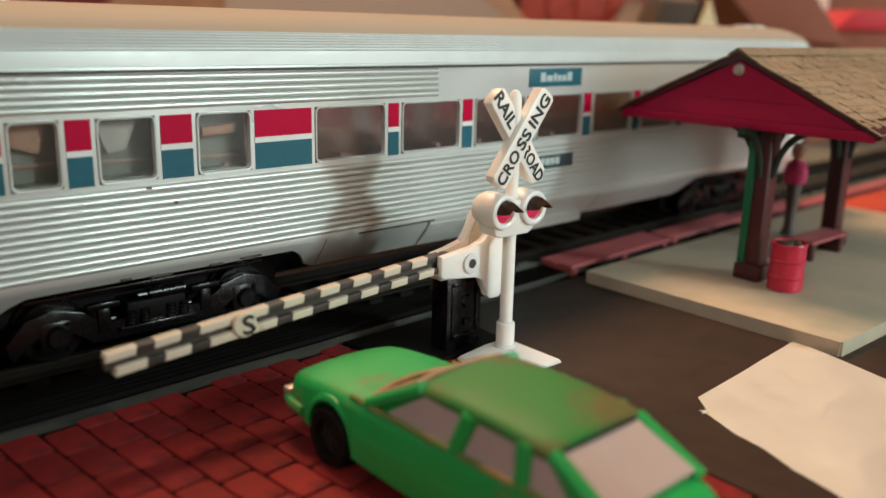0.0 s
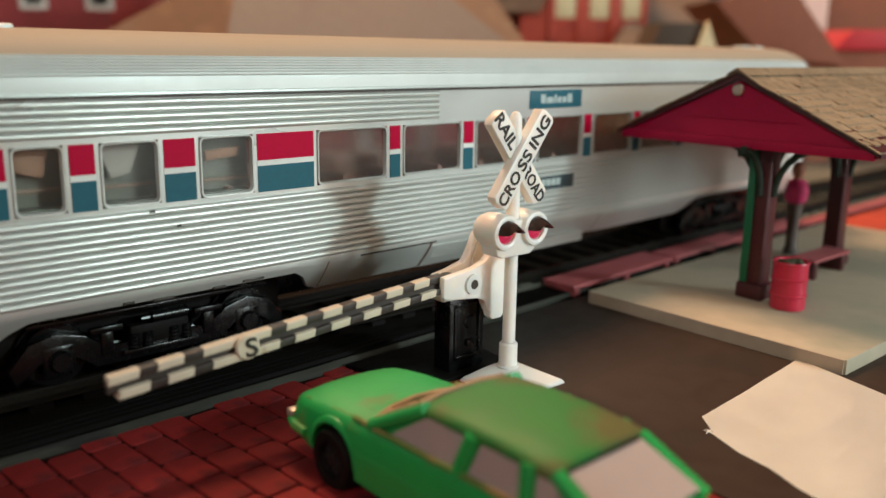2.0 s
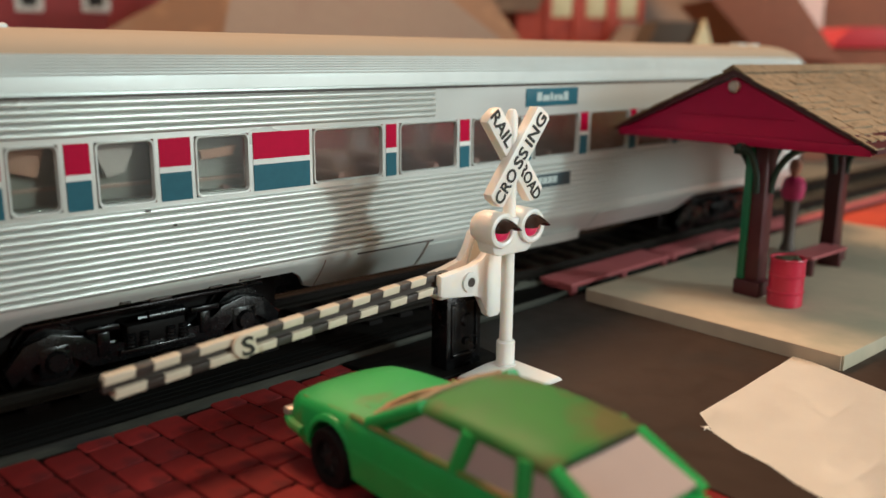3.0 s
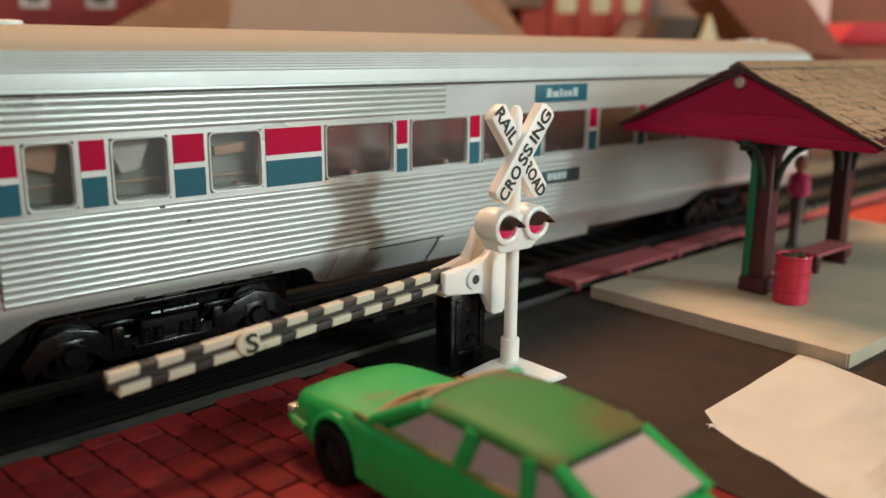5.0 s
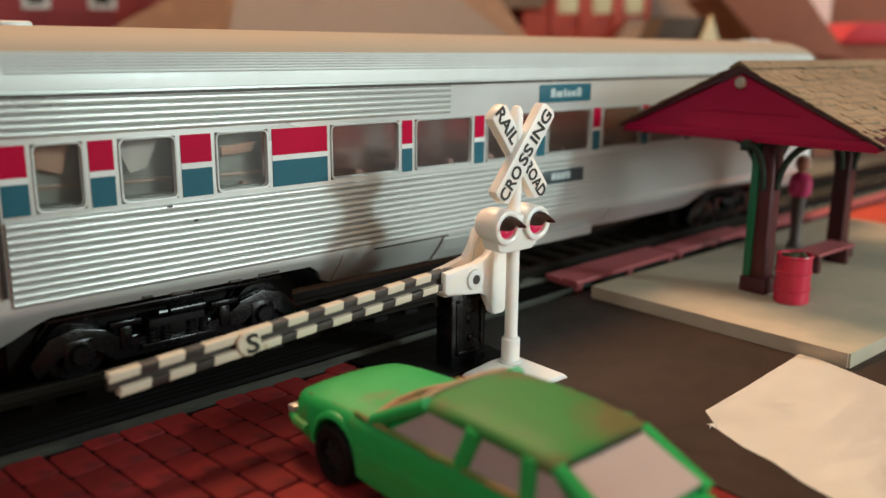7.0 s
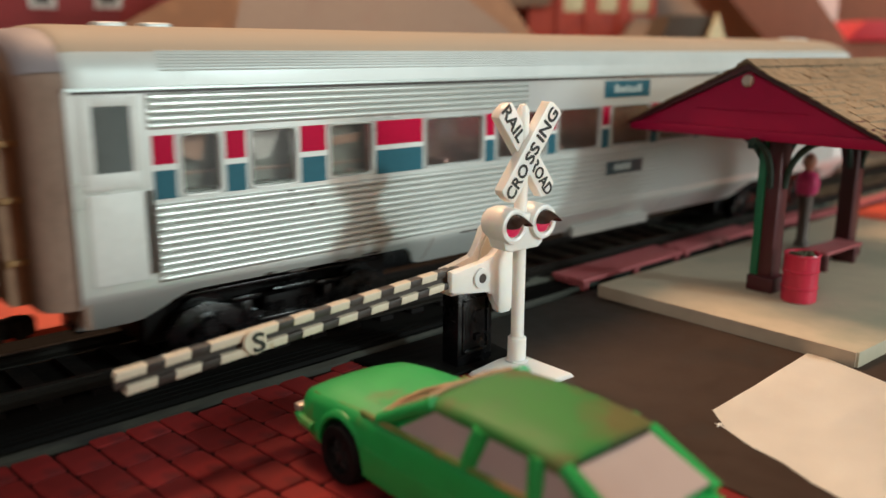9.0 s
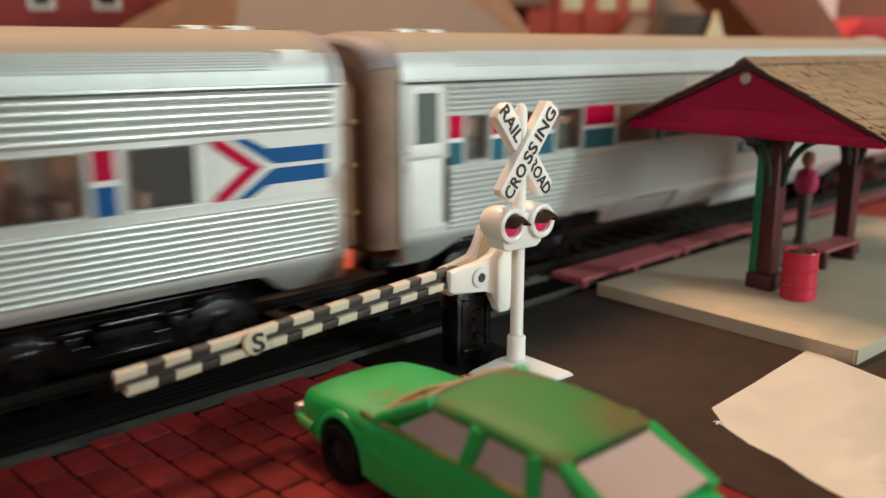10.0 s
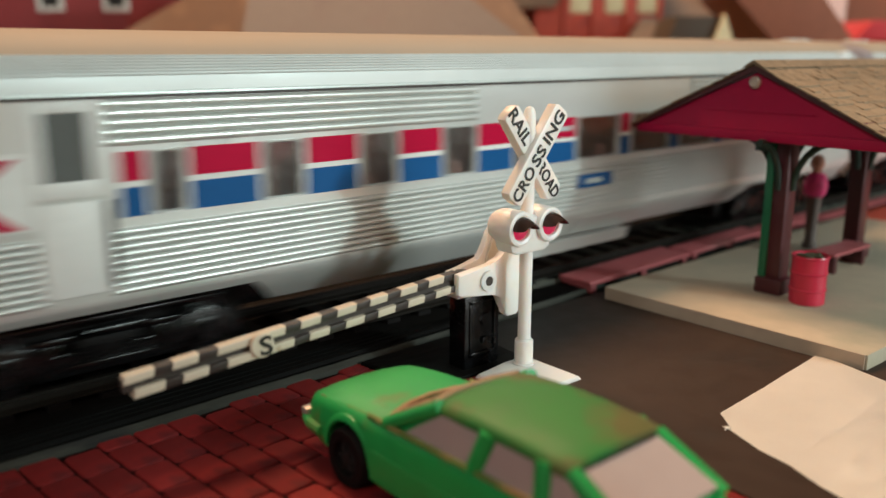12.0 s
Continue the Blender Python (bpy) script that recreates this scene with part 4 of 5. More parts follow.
for dims in ((92.4, 98.6, 103.1, 103.45, 3.0, 3.6), (92.4, 98.6, 103.1, 103.45, 12.4, 13.0), (92.4, 93.0, 103.1, 103.45, 3.0, 13.0), (98.0, 98.6, 103.1, 103.45, 3.0, 13.0)):
    box(bm, *dims, 0.1)
tube(bm, (96.0, 103.4, 9.4), (96.0, 102.9, 9.4), 1.3, 1.2, 6)
box(bm, 95.2, 96.8, 102.9, 103.4, 5.0, 6.2, 0.2)
part("box_relief", bm, BLACK, mech_box)
bm = bmesh.new()
prism(bm, [(83.5, 101.6), (104.0, 101.2), (106.0, 119.2), (80.0, 118.2)], "z", 0.0, 0.95, 0.2)
part("base_plate", bm, BLACK_WORN, gate, "worn black base plate")
# bracket: two cheeks and a bridge round the pivot, upper and lower counterweight lobes
NEAR_CHEEK = [(87.2, 19.3), (87.2, 15.8), (88.0, 15.2), (95.0, 14.6), (96.6, 14.2), (97.3, 12.6), (97.5, 10.8), (98.6, 10.0), (100.6, 10.0), (101.6, 11.0), (102.0, 14.5),
              (103.2, 18.0), (104.0, 22.0), (103.2, 25.2), (101.4, 25.8), (99.8, 24.6), (98.2, 21.8), (96.6, 20.4), (94.0, 19.9)]
FAR_CHEEK = [(89.6, 18.4), (89.8, 15.2), (92.0, 14.8), (104.0, 14.4), (104.6, 20.0), (103.6, 23.8), (102.0, 25.2), (100.2, 25.3), (98.6, 24.2), (97.4, 21.0), (96.6, 19.3)]
for outline, y0, y1 in ((NEAR_CHEEK, 100.2, 101.6), (FAR_CHEEK, 105.4, 106.8)):
    bm = bmesh.new()
    prism(bm, outline, "y", y0, y1, 0.4)
    part("bracket_cheek", bm, IVORY, gate)
# cream slab imitating the warm light on the far cheek's inner face
bm = bmesh.new()
prism(bm, [(97.6, 18.6), (98.2, 20.8), (99.4, 23.4), (101.0, 24.0), (102.8, 22.6), (103.6, 19.0)], "y", 104.9, 105.5, 0.15)
part("warm_cheek_face", bm, CREAM, gate, "cream slab for warm light on the far cheek")
bm = bmesh.new()
box(bm, 99.0, 102.0, 101.5, 105.6, 12.4, 18.2, 0.3)
box(bm, 88.2, 98.5, 101.5, 105.6, 14.7, 15.6, 0.2)
part("bracket_bridge", bm, IVORY, gate)
bm = bmesh.new()
tube(bm, (90.6, 103.5, 16.2), (90.6, 103.5, 18.9), 1.2, 1.0, 14)
part("pivot_pin", bm, ARM_BLACK, gate, "dark pin between the cheeks")
bm = bmesh.new()
turned(bm, (93.6, 100.2, 17.3), [(1.75, 0.0), (1.7, 0.45), (0.85, 0.5), (0.8, 0.3)], 22, "y")
boss = part("pivot_boss", bm, IVORY, gate)
bm = bmesh.new()
turned(bm, (93.6, 100.2, 17.3), [(0.8, -0.3), (0.8, 0.47)], 18, "y")
part("pivot_hole", bm, ARM_BLACK, boss, "dark pivot hole")
# the arm: a hollow girder in striped pieces, tilted a little
TILT = math.degrees(math.atan2(4.3, 54.0))


def arm_piece(s0, s1, white):
    mat = CREAM if white else ARM_BLACK
    bm = bmesh.new()
    box(bm, s0, s1, -0.3, 0.85, -1.1, 0.6)
    web = part("arm_web", bm, ARM_BLACK, arm, "brown-black web")
    for z0, z1, shift in ((0.05, 1.2, 0.0), (-1.95, -0.8, 1.0)):
        bm = bmesh.new()
        lo, hi = s0 + shift, s1 + shift
        prism(bm, [(lo, z0), (lo + 0.3, z1), (hi + 0.3, z1), (hi, z0)], "y", -0.75 if z0 > 0 else -1.15, 0.95, 0.14)
        part("arm_stripe", bm, mat, arm, "" if white else "brown-black stripe", 30)


arm = new("gate_arm")
arm.parent = gate
tagged(arm, "black and ivory striped gate arm")
arm.matrix_basis = pose(0.0331, 0.1022, 0.0139, 0, -TILT, 0)
cuts = (0.0, 4.0, 6.4, 10.0, 12.7, 23.0, 25.5, 28.9, 31.7, 35.1, 37.6, 40.9, 43.4, 46.7, 49.0, 52.2, 55.0)
for i in range(len(cuts) - 1):
    arm_piece(cuts[i], cuts[i + 1] if i else cuts[1], i % 2 == 0)
bm = bmesh.new()
turned(bm, (19.0, -1.0, -0.2), [(1.75, 0.0), (1.75, 0.5), (1.6, 0.62), (0.2, 0.66)], 26, "y")
disc = part("sign_disc", bm, CREAM, arm, "round cream disc with a letter")
lettering("lettering", "S", LETTER_BLACK, disc, 1.9, 2.8, pose(19.4 * MM, -1.68 * MM, -0.2 * MM, 90, 0, 0))

# ---------------------------------------------------------------- green toy car, nose towards the track
car = thing("toy_car", "dusty green plastic toy hatchback with grey windows", "toy car", x=64.6, y=68.0, rz=1.0)
HW = 9.7


def loft(bm, sections):
    """Skin over cross sections, each a list of (x, z) at a y, closed at both ends."""
    rings = [[bm.verts.new((x, y, z)) for x, z in pts] for y, pts in sections]
    n = len(rings[0])
    for a, b in zip(rings, rings[1:]):
        for i in range(n):
            bm.faces.new((a[i], a[(i + 1) % n], b[(i + 1) % n], b[i]))
    bm.faces.new(rings[0])
    bm.faces.new(rings[-1][::-1])


def body_section(w, z0, z1, crown=0.45):
    left = [(-w + 0.7, z0), (-w + 0.1, z0 + 0.6), (-w - 0.12, z0 + (7.0 - z0) * 0.55), (-w - 0.05, 7.0), (-w + 0.02, 7.3), (-w + 0.22, z1 - 1.3), (-w + 0.6, z1 - 0.5), (-w + 1.3, z1), (-w * 0.45, z1 + crown * 0.8)]
    return left + [(0, z1 + crown)] + [(-x, z) for x, z in left[::-1]]


bm = bmesh.new()
loft(bm, [(28.2, body_section(6.2, 4.9, 8.0)), (27.9, body_section(7.3, 4.3, 8.6)), (27.0, body_section(8.4, 3.9, 9.2)), (25.4, body_section(9.0, 3.5, 9.65)), (23.0, body_section(9.35, 3.1, 9.95)),
          (19.5, body_section(9.55, 2.9, 10.3)), (14.0, body_section(9.7, 2.6, 10.65)), (9.0, body_section(9.75, 2.4, 10.9)), (2.0, body_section(9.75, 2.3, 11.05)), (-8.0, body_section(9.75, 2.3, 11.2)),
          (-18.0, body_section(9.5, 2.4, 11.2)), (-24.0, body_section(8.9, 2.7, 11.1)), (-27.0, body_section(8.3, 3.0, 10.8)), (-28.6, body_section(7.6, 3.4, 10.2)), (-29.3, body_section(6.8, 4.2, 9.4))])
# wheel openings are cut from the sides
body_ob = part("body", bm, GREEN, car, "green plastic body")
WHEELS_Y, WHEEL_Z = (16.4, -17.2), 4.05
cut = bmesh.new()
for wy in WHEELS_Y:
    tube(cut, (-12, wy, 4.1), (12, wy, 4.1), 4.75, 4.75, 32)
cutter_me = mesh_of("wheel_cut", cut, GREEN)
cutter = new("wheel_cut", cutter_me)
cutter.matrix_basis = car.matrix_basis
mod = body_ob.modifiers.new("openings", "BOOLEAN")
mod.object, mod.operation, mod.solver = cutter, "DIFFERENCE", "EXACT"
bpy.context.view_layer.update()
dg = bpy.context.evaluated_depsgraph_get()
cut_me = bpy.data.meshes.new_from_object(body_ob.evaluated_get(dg))
body_ob.modifiers.clear()
body_ob.data = cut_me
cut_me.shade_smooth()
cut_me.set_sharp_from_angle(angle=radians(38))
bpy.data.objects.remove(cutter)


def cabin_points(w_low, w_top, z_low, z_top):
    return [(-w_low, z_low), (-w_low + (w_low - w_top) * 0.75, z_low + (z_top - z_low) * 0.75), (-w_top, z_top - 0.5), (-w_top + 1.2, z_top), (0, z_top + 0.3), (w_top - 1.2, z_top),
            (w_top, z_top - 0.5), (w_low - (w_low - w_top) * 0.75, z_low + (z_top - z_low) * 0.75), (w_low, z_low)]


# inner cabin block, mostly behind the panes and pillars
bm = bmesh.new()
loft(bm, [(10.6, cabin_points(8.3, 8.1, 10.4, 11.0)), (6.0, cabin_points(8.4, 7.7, 10.4, 13.3)), (0.6, cabin_points(8.5, 7.4, 10.4, 15.7)), (-9, cabin_points(8.5, 7.4, 10.4, 15.9)),
          (-18.0, cabin_points(8.5, 7.4, 10.4, 14.9)), (-22.0, cabin_points(8.2, 7.3, 10.4, 12.7)), (-25.5, cabin_points(7.8, 7.3, 10.4, 10.9))])
part("cabin", bm, GREEN, car, "green cabin sides", 50)


def roof_points(w, z):
    left = [(-w, z - 1.5), (-w - 0.1, z - 1.0), (-w + 0.25, z - 0.45), (-w + 1.1, z - 0.05), (-w * 0.5, z + 0.3)]
    return left + [(0, z + 0.42)] + [(-x, zz) for x, zz in left[::-1]]


bm = bmesh.new()
loft(bm, [(2.2, roof_points(7.2, 15.5)), (1.5, roof_points(7.6, 15.95)), (0.0, roof_points(7.8, 16.25)), (-5.0, roof_points(7.9, 16.5)), (-11.0, roof_points(7.9, 16.5)), (-16.0, roof_points(7.85, 16.2)),
          (-18.0, roof_points(7.75, 15.95)), (-18.6, roof_points(7.5, 15.7))])
part("roof", bm, GREEN_ROOF, car, "dusty green roof", 50)


def car_window(name, pts, label):
    """A flat pane set into the cabin, with a thickness of its own."""
    bm = bmesh.new()
    vs = [bm.verts.new(p) for p in pts]
    f = bm.faces.new(vs)
    f.normal_update()
    if f.normal.dot(Vector(pts[0]) - Vector((0, -6, 9))) < 0:
        f.normal_flip()
    nrm = f.normal.copy()
    top = [bm.verts.new(v.co + nrm * 0.12) for v in vs]
    for v in vs:
        v.co -= nrm * 0.6
    n = len(vs)
    bm.faces.new(top)
    for i in range(n):
        bm.faces.new((vs[i], vs[(i + 1) % n], top[(i + 1) % n], top[i]))
    part(name, bm, CAR_WINDOW, car, label, 0)


for side in (-1, 1):
    low, high = side * 8.55, side * 7.75
    for y0, y1, t1, t0, zt in ((5.6, -4.9, -6.0, 0.0, 15.0), (-7.4, -14.8, -14.0, -8.7, 15.0), (-16.9, -22.0, -18.6, -16.5, 14.6)):
        car_window("side_window", [(low, y0, 11.25), (low, y1, 11.25), (high, t1, zt), (high, t0, zt)], "lilac-grey side window")
    # pillars, rounded and proud of the panes
    for nm, p0, p1, r0, r1 in (("front_pillar", (side * 8.3, 9.6, 10.8), (side * 7.3, 0.6, 15.6), 0.95, 0.95), ("middle_pillar", (side * 8.25, -6.15, 10.8), (side * 7.35, -7.35, 15.4), 1.25, 1.2),
                               ("middle_pillar", (side * 8.25, -15.85, 10.8), (side * 7.35, -15.25, 15.3), 1.15, 1.1), ("rear_pillar", (side * 7.3, -26.2, 10.9), (side * 6.95, -18.2, 15.0), 1.0, 0.9)):
        bm = bmesh.new()
        tube(bm, p0, p1, r0, r1, 14)
        part(nm, bm, GREEN, car)
    bm = bmesh.new()
    tube(bm, (side * 9.68, 11.2, 7.05), (side * 9.72, -12.0, 7.05), 0.16, 0.16, 8)
    part("side_moulding", bm, GREEN, car)
    bm = bmesh.new()
    bent_tube(bm, [(side * 8.55, 13.0, 10.75), (side * 8.85, 8.0, 10.95), (side * 8.95, -5.0, 11.1), (side * 8.9, -20.0, 11.25), (side * 8.5, -25.5, 11.2)], 0.36)
    part("window_ledge", bm, GREEN_DUST, car, "dusty ledge under the windows")
car_window("windscreen", [(-7.3, 10.0, 11.35), (7.3, 10.0, 11.35), (6.5, 1.9, 15.6), (-6.5, 1.9, 15.6)], "dusty windscreen")
car_window("rear_window", [(-6.7, -25.9, 11.85), (6.7, -25.9, 11.85), (6.0, -18.9, 15.1), (-6.0, -18.9, 15.1)], "lilac-grey rear window")
# dust along the foot of the windscreen and over its upper rim
bm = bmesh.new()
bent_tube(bm, [(-7.9, 9.6, 11.3), (-4.0, 11.0, 11.45), (0.0, 11.4, 11.55), (4.0, 11.0, 11.45), (7.9, 9.6, 11.3)], 0.5)
bent_tube(bm, [(-6.9, 2.6, 15.45), (-3.0, 2.9, 15.75), (3.0, 2.9, 15.75), (6.9, 2.6, 15.45)], 0.45)
for x in (-5.5, -2.0, 1.5, 5.0):
    tube(bm, (x, 10.2, 11.35), (x * 0.92, 3.0, 15.2), 0.42, 0.42, 8)
part("windscreen_rim", bm, DUST, car, "dusty windscreen rim")
# raised hood creases in a pale colour that imitates their highlight
bm = bmesh.new()
bent_tube(bm, [(1.4, 25.0, 9.98), (1.5, 18.0, 10.68), (1.6, 13.0, 11.02)], 0.09)
bent_tube(bm, [(-5.4, 25.0, 9.80), (-5.5, 18.0, 10.5), (-5.6, 13.0, 10.92)], 0.09)
bent_tube(bm, [(-8.0, 24.6, 9.62), (-8.25, 18.0, 10.28), (-8.3, 12.0, 10.72)], 0.14)
part("hood_crease", bm, GREEN_DUST, car, "hood creases in a pale highlight tone")
# black box standing for the shade under the roof's rear lip
bm = bmesh.new()
box(bm, -5.9, 5.9, -19.0, -18.2, 14.6, 15.35, 0.12)
part("roof_lip_shade", bm, TYRE, car, "black strip for the shade under the roof lip")
bm = bmesh.new()
bent_tube(bm, [(-9.45, 22.6, 5.5), (-9.35, 25.6, 5.6), (-8.7, 27.4, 5.7), (-6.5, 28.4, 5.7), (0.0, 28.8, 5.7), (6.5, 28.4, 5.7), (8.7, 27.4, 5.7), (9.35, 25.6, 5.6), (9.45, 22.6, 5.5)], 0.75)
part("front_bumper", bm, GREEN, car)
for side in (-1, 1):
    box_part("headlight", (side * 8.1 - 1.1, side * 8.1 + 1.1, 26.6, 28.2, 6.0, 7.2), CHROME, car, 0.3, "dull pale headlight")
bm = bmesh.new()
bent_tube(bm, [(-9.3, -24.5, 5.2), (-9.0, -27.5, 5.2), (-7.0, -29.4, 5.2), (7.0, -29.4, 5.2), (9.0, -27.5, 5.2), (9.3, -24.5, 5.2)], 0.8)
part("rear_bumper", bm, GREEN, car)
for side in (-1, 1):
    for wy in WHEELS_Y:
        bm = bmesh.new()
        turned(bm, (0, 0, 0), [(2.2, -1.6), (3.6, -1.6), (4.05, -1.1), (4.05, 1.1), (3.75, 1.55), (2.5, 1.6), (2.3, 0.7)], 28, "y")
        wheel = part("wheel", bm, TYRE, car, "black wheel")
        wheel.matrix_basis = pose(side * 8.55 * MM, wy * MM, WHEEL_Z * MM, 0, 0, side * 90)
        bm = bmesh.new()
        turned(bm, (0, 0, 0), [(2.2, 0.6), (2.0, 0.8), (1.3, 0.8), (0.8, 0.9), (0.7, 1.3), (0.1, 1.35)], 18, "y")
        for k in range(6):
            a = math.pi * k / 3
            tube(bm, (0.6 * math.cos(a), -1.0, 0.6 * math.sin(a)), (1.9 * math.cos(a), -1.0, 1.9 * math.sin(a)), 0.25, 0.25, 6)
        part("hub", bm, HUB, wheel, "dark hub")
        bm = bmesh.new()
        ring = []
        for k in range(17):
            a = radians(4 + 172 * k / 16)
            w = 9.42 if wy > 0 else 9.5
            ring.append([(side * (w + dx), wy + (4.75 + dr) * math.cos(a), 4.1 + (4.75 + dr) * math.sin(a)) for dx, dr in ((-0.8, 0.0), (0.25, 0.0), (0.4, 0.2), (0.3, 0.6), (0.0, 0.9), (-0.6, 1.0))])
        sheet(bm, ring)
        part("arch_lip", bm, GREEN, car)
bm = bmesh.new()
box(bm, -7.0, 7.0, -26, 25, 2.0, 3.6, 0.3)
part("chassis", bm, TYRE, car, "black chassis")

# ---------------------------------------------------------------- platform with its shelter
platform = thing("station_platform", "grey-green model station platform with a tan front edge", "platform")
bm = bmesh.new()
prism(bm, [(141.5, 57.6), (140.8, 113.4), (262, 118), (262, 57.6)], "z", 0.62, 5.0, 0.35)
part("slab", bm, CONCRETE, platform, "grey-green slab")
bm = bmesh.new()
prism(bm, [(141.15, 58.0), (140.45, 113.0), (141.3, 113.0), (142.0, 58.0)], "z", 0.65, 4.9)
part("front_edge", bm, CONCRETE_EDGE, platform, "tan front edge")

shelter = thing("platform_shelter", "open platform shelter with dark red gable and tan shingle roof", "shelter")
X0, X1, YR, ZR = 158.0, 233.0, 92.4, 51.6
EY0, EY1, ZE = 63.0, 121.6, 38.0
bm = bmesh.new()
prism(bm, [(EY0 + 1.0, ZE - 0.6), (EY1 - 1.0, ZE - 0.6), (EY1 - 2.0, ZE + 0.9), (YR, ZR - 1.2), (EY0 + 2.0, ZE + 0.9)], "x", X0 + 0.8, X0 + 2.2, 0.15)
gable = part("gable", bm, GABLE, shelter, "dark red boarded gable")
bm = bmesh.new()
box(bm, X0 + 0.6, X0 + 0.9, YR - 13, YR + 12, 42.6, 42.9)
box(bm, X0 + 0.1, X0 + 1.0, EY0 + 1.2, EY1 - 1.2, ZE - 1.0, ZE + 1.0, 0.2)
part("gable_board", bm, GABLE, gable, "red lower board")
bm = bmesh.new()
prism(bm, [(EY0 + 1.0, ZE - 0.6), (EY1 - 1.0, ZE - 0.6), (EY1 - 2.0, ZE + 0.9), (YR, ZR - 1.2), (EY0 + 2.0, ZE + 0.9)], "x", X1 - 2.2, X1 - 0.8, 0.15)
part("gable", bm, GABLE, shelter, "dark red boarded gable")
bm = bmesh.new()
turned(bm, (0, 0, 0), [(1.25, 0), (1.25, 0.7), (0.9, 1.0), (0.1, 1.05)], 16, "y")
knob = part("lamp", bm, CHROME, gable, "small grey round lamp")
knob.matrix_basis = pose((X0 + 0.8) * MM, YR * MM, 48.6 * MM, 0, 0, -90)
# roof slabs, and shingles in courses that hang over the gable unevenly
for name, ye in (("near", EY0), ("far", EY1)):
    bm = bmesh.new()
    prism(bm, [(YR, ZR + 0.4), (YR, ZR - 0.8), (ye, ZE - 0.4), (ye, ZE + 0.8)], "x", X0, X1)
    slope = part("roof_slope", bm, MAROON, shelter, "dark red underside")
    run = math.hypot(ye - YR, ZR - ZE)
    courses = 13
    for c in range(courses):
        bm = bmesh.new()
        a0, a1 = c / courses, (c + 1.12) / courses
        yl, zl = YR + (ye - YR) * min(a1, 1.02), ZR + (ZE - ZR) * min(a1, 1.02) + 0.83
        yu, zu = YR + (ye - YR) * a0, ZR + (ZE - ZR) * a0 + 0.72
        x = X0 - 0.8 + random.uniform(-0.35, 0.35)
        while x < X1:
            w = random.uniform(1.2, 4.6)
            j = random.uniform(-0.3, 0.3)
            dz = random.uniform(-0.08, 0.10)
            pts = [(yu, zu), (yl + j, zl + dz), (yl + j, zl + dz - 0.26), (yu, zu - 0.3)]
            prism(bm, pts, "x", x, x + w - 0.015)
            x += w
        tagged(part("shingle_course", bm, SHINGLE, slope, "", 0), kind="stuff")
bm = bmesh.new()
prism(bm, [(YR - 2.4, ZR - 0.1), (YR, ZR + 1.35), (YR + 2.4, ZR - 0.1), (YR, ZR + 0.7)], "x", X0 - 0.9, X1)
part("ridge_cap", bm, SHINGLE, shelter)
for px_, py_ in ((165.0, 88.0), (209.0, 92.0)):
    bm = bmesh.new()
    box(bm, px_ - 2.0, px_ + 2.0, py_ - 1.9, py_ + 1.9, 5.0, ZE + 2, 0.3)
    post = part("post", bm, MAROON, shelter, "maroon post")
    bm = bmesh.new()
    box(bm, px_ - 3.0, px_ + 3.0, py_ - 3.0, py_ + 3.0, 5.0, 8.4, 0.4)
    part("plinth", bm, MAROON, post)
    if px_ < 200:
        bm = bmesh.new()
        box(bm, px_ - 2.6, px_ - 1.2, py_ + 1.0, py_ + 2.7, 8.4, ZE, 0.3)
        part("green_edge", bm, GREEN_TRIM, post, "green painted edge")
    for sgn in (-1, 1):
        bm = bmesh.new()
        pts = []
        for k in range(9):
            a = radians(90 * k / 8)
            pts.append((px_, py_ + sgn * (2.0 + 8.5 * (1 - math.cos(a))), 27.0 + 10.2 * math.sin(a)))
        bent_tube(bm, pts, 0.7)
        part("curved_brace", bm, BRACE_GREEN, post, "dark green curved brace")
        bm = bmesh.new()
        pts = [(px_ + sgn * (2.0 + 8.5 * (1 - math.cos(radians(11.25 * k)))), py_, 27.0 + 10.2 * math.sin(radians(11.25 * k))) for k in range(9)]
        bent_tube(bm, pts, 0.7)
        part("curved_brace", bm, BRACE_GREEN, post, "dark green curved brace")
bm = bmesh.new()
box(bm, X0 + 3, X1 - 2, YR - 2.0, YR + 0.4, ZE - 3.2, ZE - 0.4, 0.2)
box(bm, 163, 166.6, EY0 + 4, EY1 - 4, ZE - 1.6, ZE + 0.2, 0.2)
box(bm, 207, 210.6, EY0 + 4, EY1 - 4, ZE - 1.6, ZE + 0.2, 0.2)
part("beam", bm, BRACE_GREEN, shelter, "dark beam under the roof")

barrel = thing("barrel", "red ribbed barrel with rubbish on the platform", "barrel", x=162.8, y=79.6, z=5.0)
bm = bmesh.new()
turned(bm, (0, 0, 0), [(3.2, 0), (3.45, 0.3), (3.4, 2.7), (3.65, 3.0), (3.4, 3.3), (3.4, 6.1), (3.65, 6.4), (3.4, 6.7), (3.4, 9.4), (3.65, 9.7), (3.5, 10.0), (3.1, 9.9), (3.0, 9.3)], 28)
part("drum", bm, BARREL, barrel)
bm = bmesh.new()
for k in range(26):
    a, r = random.uniform(0, 6.28), random.uniform(0, 2.2)
    c = (r * math.cos(a), r * math.sin(a), 9.3)
    box(bm, c[0] - 0.6, c[0] + 0.6, c[1] - 0.5, c[1] + 0.5, 9.0, 9.6 + random.uniform(0, 0.6))
tagged(part("rubbish", bm, BARREL_TOP, barrel, "brown rubbish"), kind="stuff")

bench = thing("bench", "maroon plastic bench under the shelter", "bench", x=196.0, y=89.0, z=5.0)
for k in range(3):
    box_part("seat_slat", (-9, 9, -3.2 + k * 2.2, -1.3 + k * 2.2, 4.2, 4.9), PLANK, bench, 0.15)
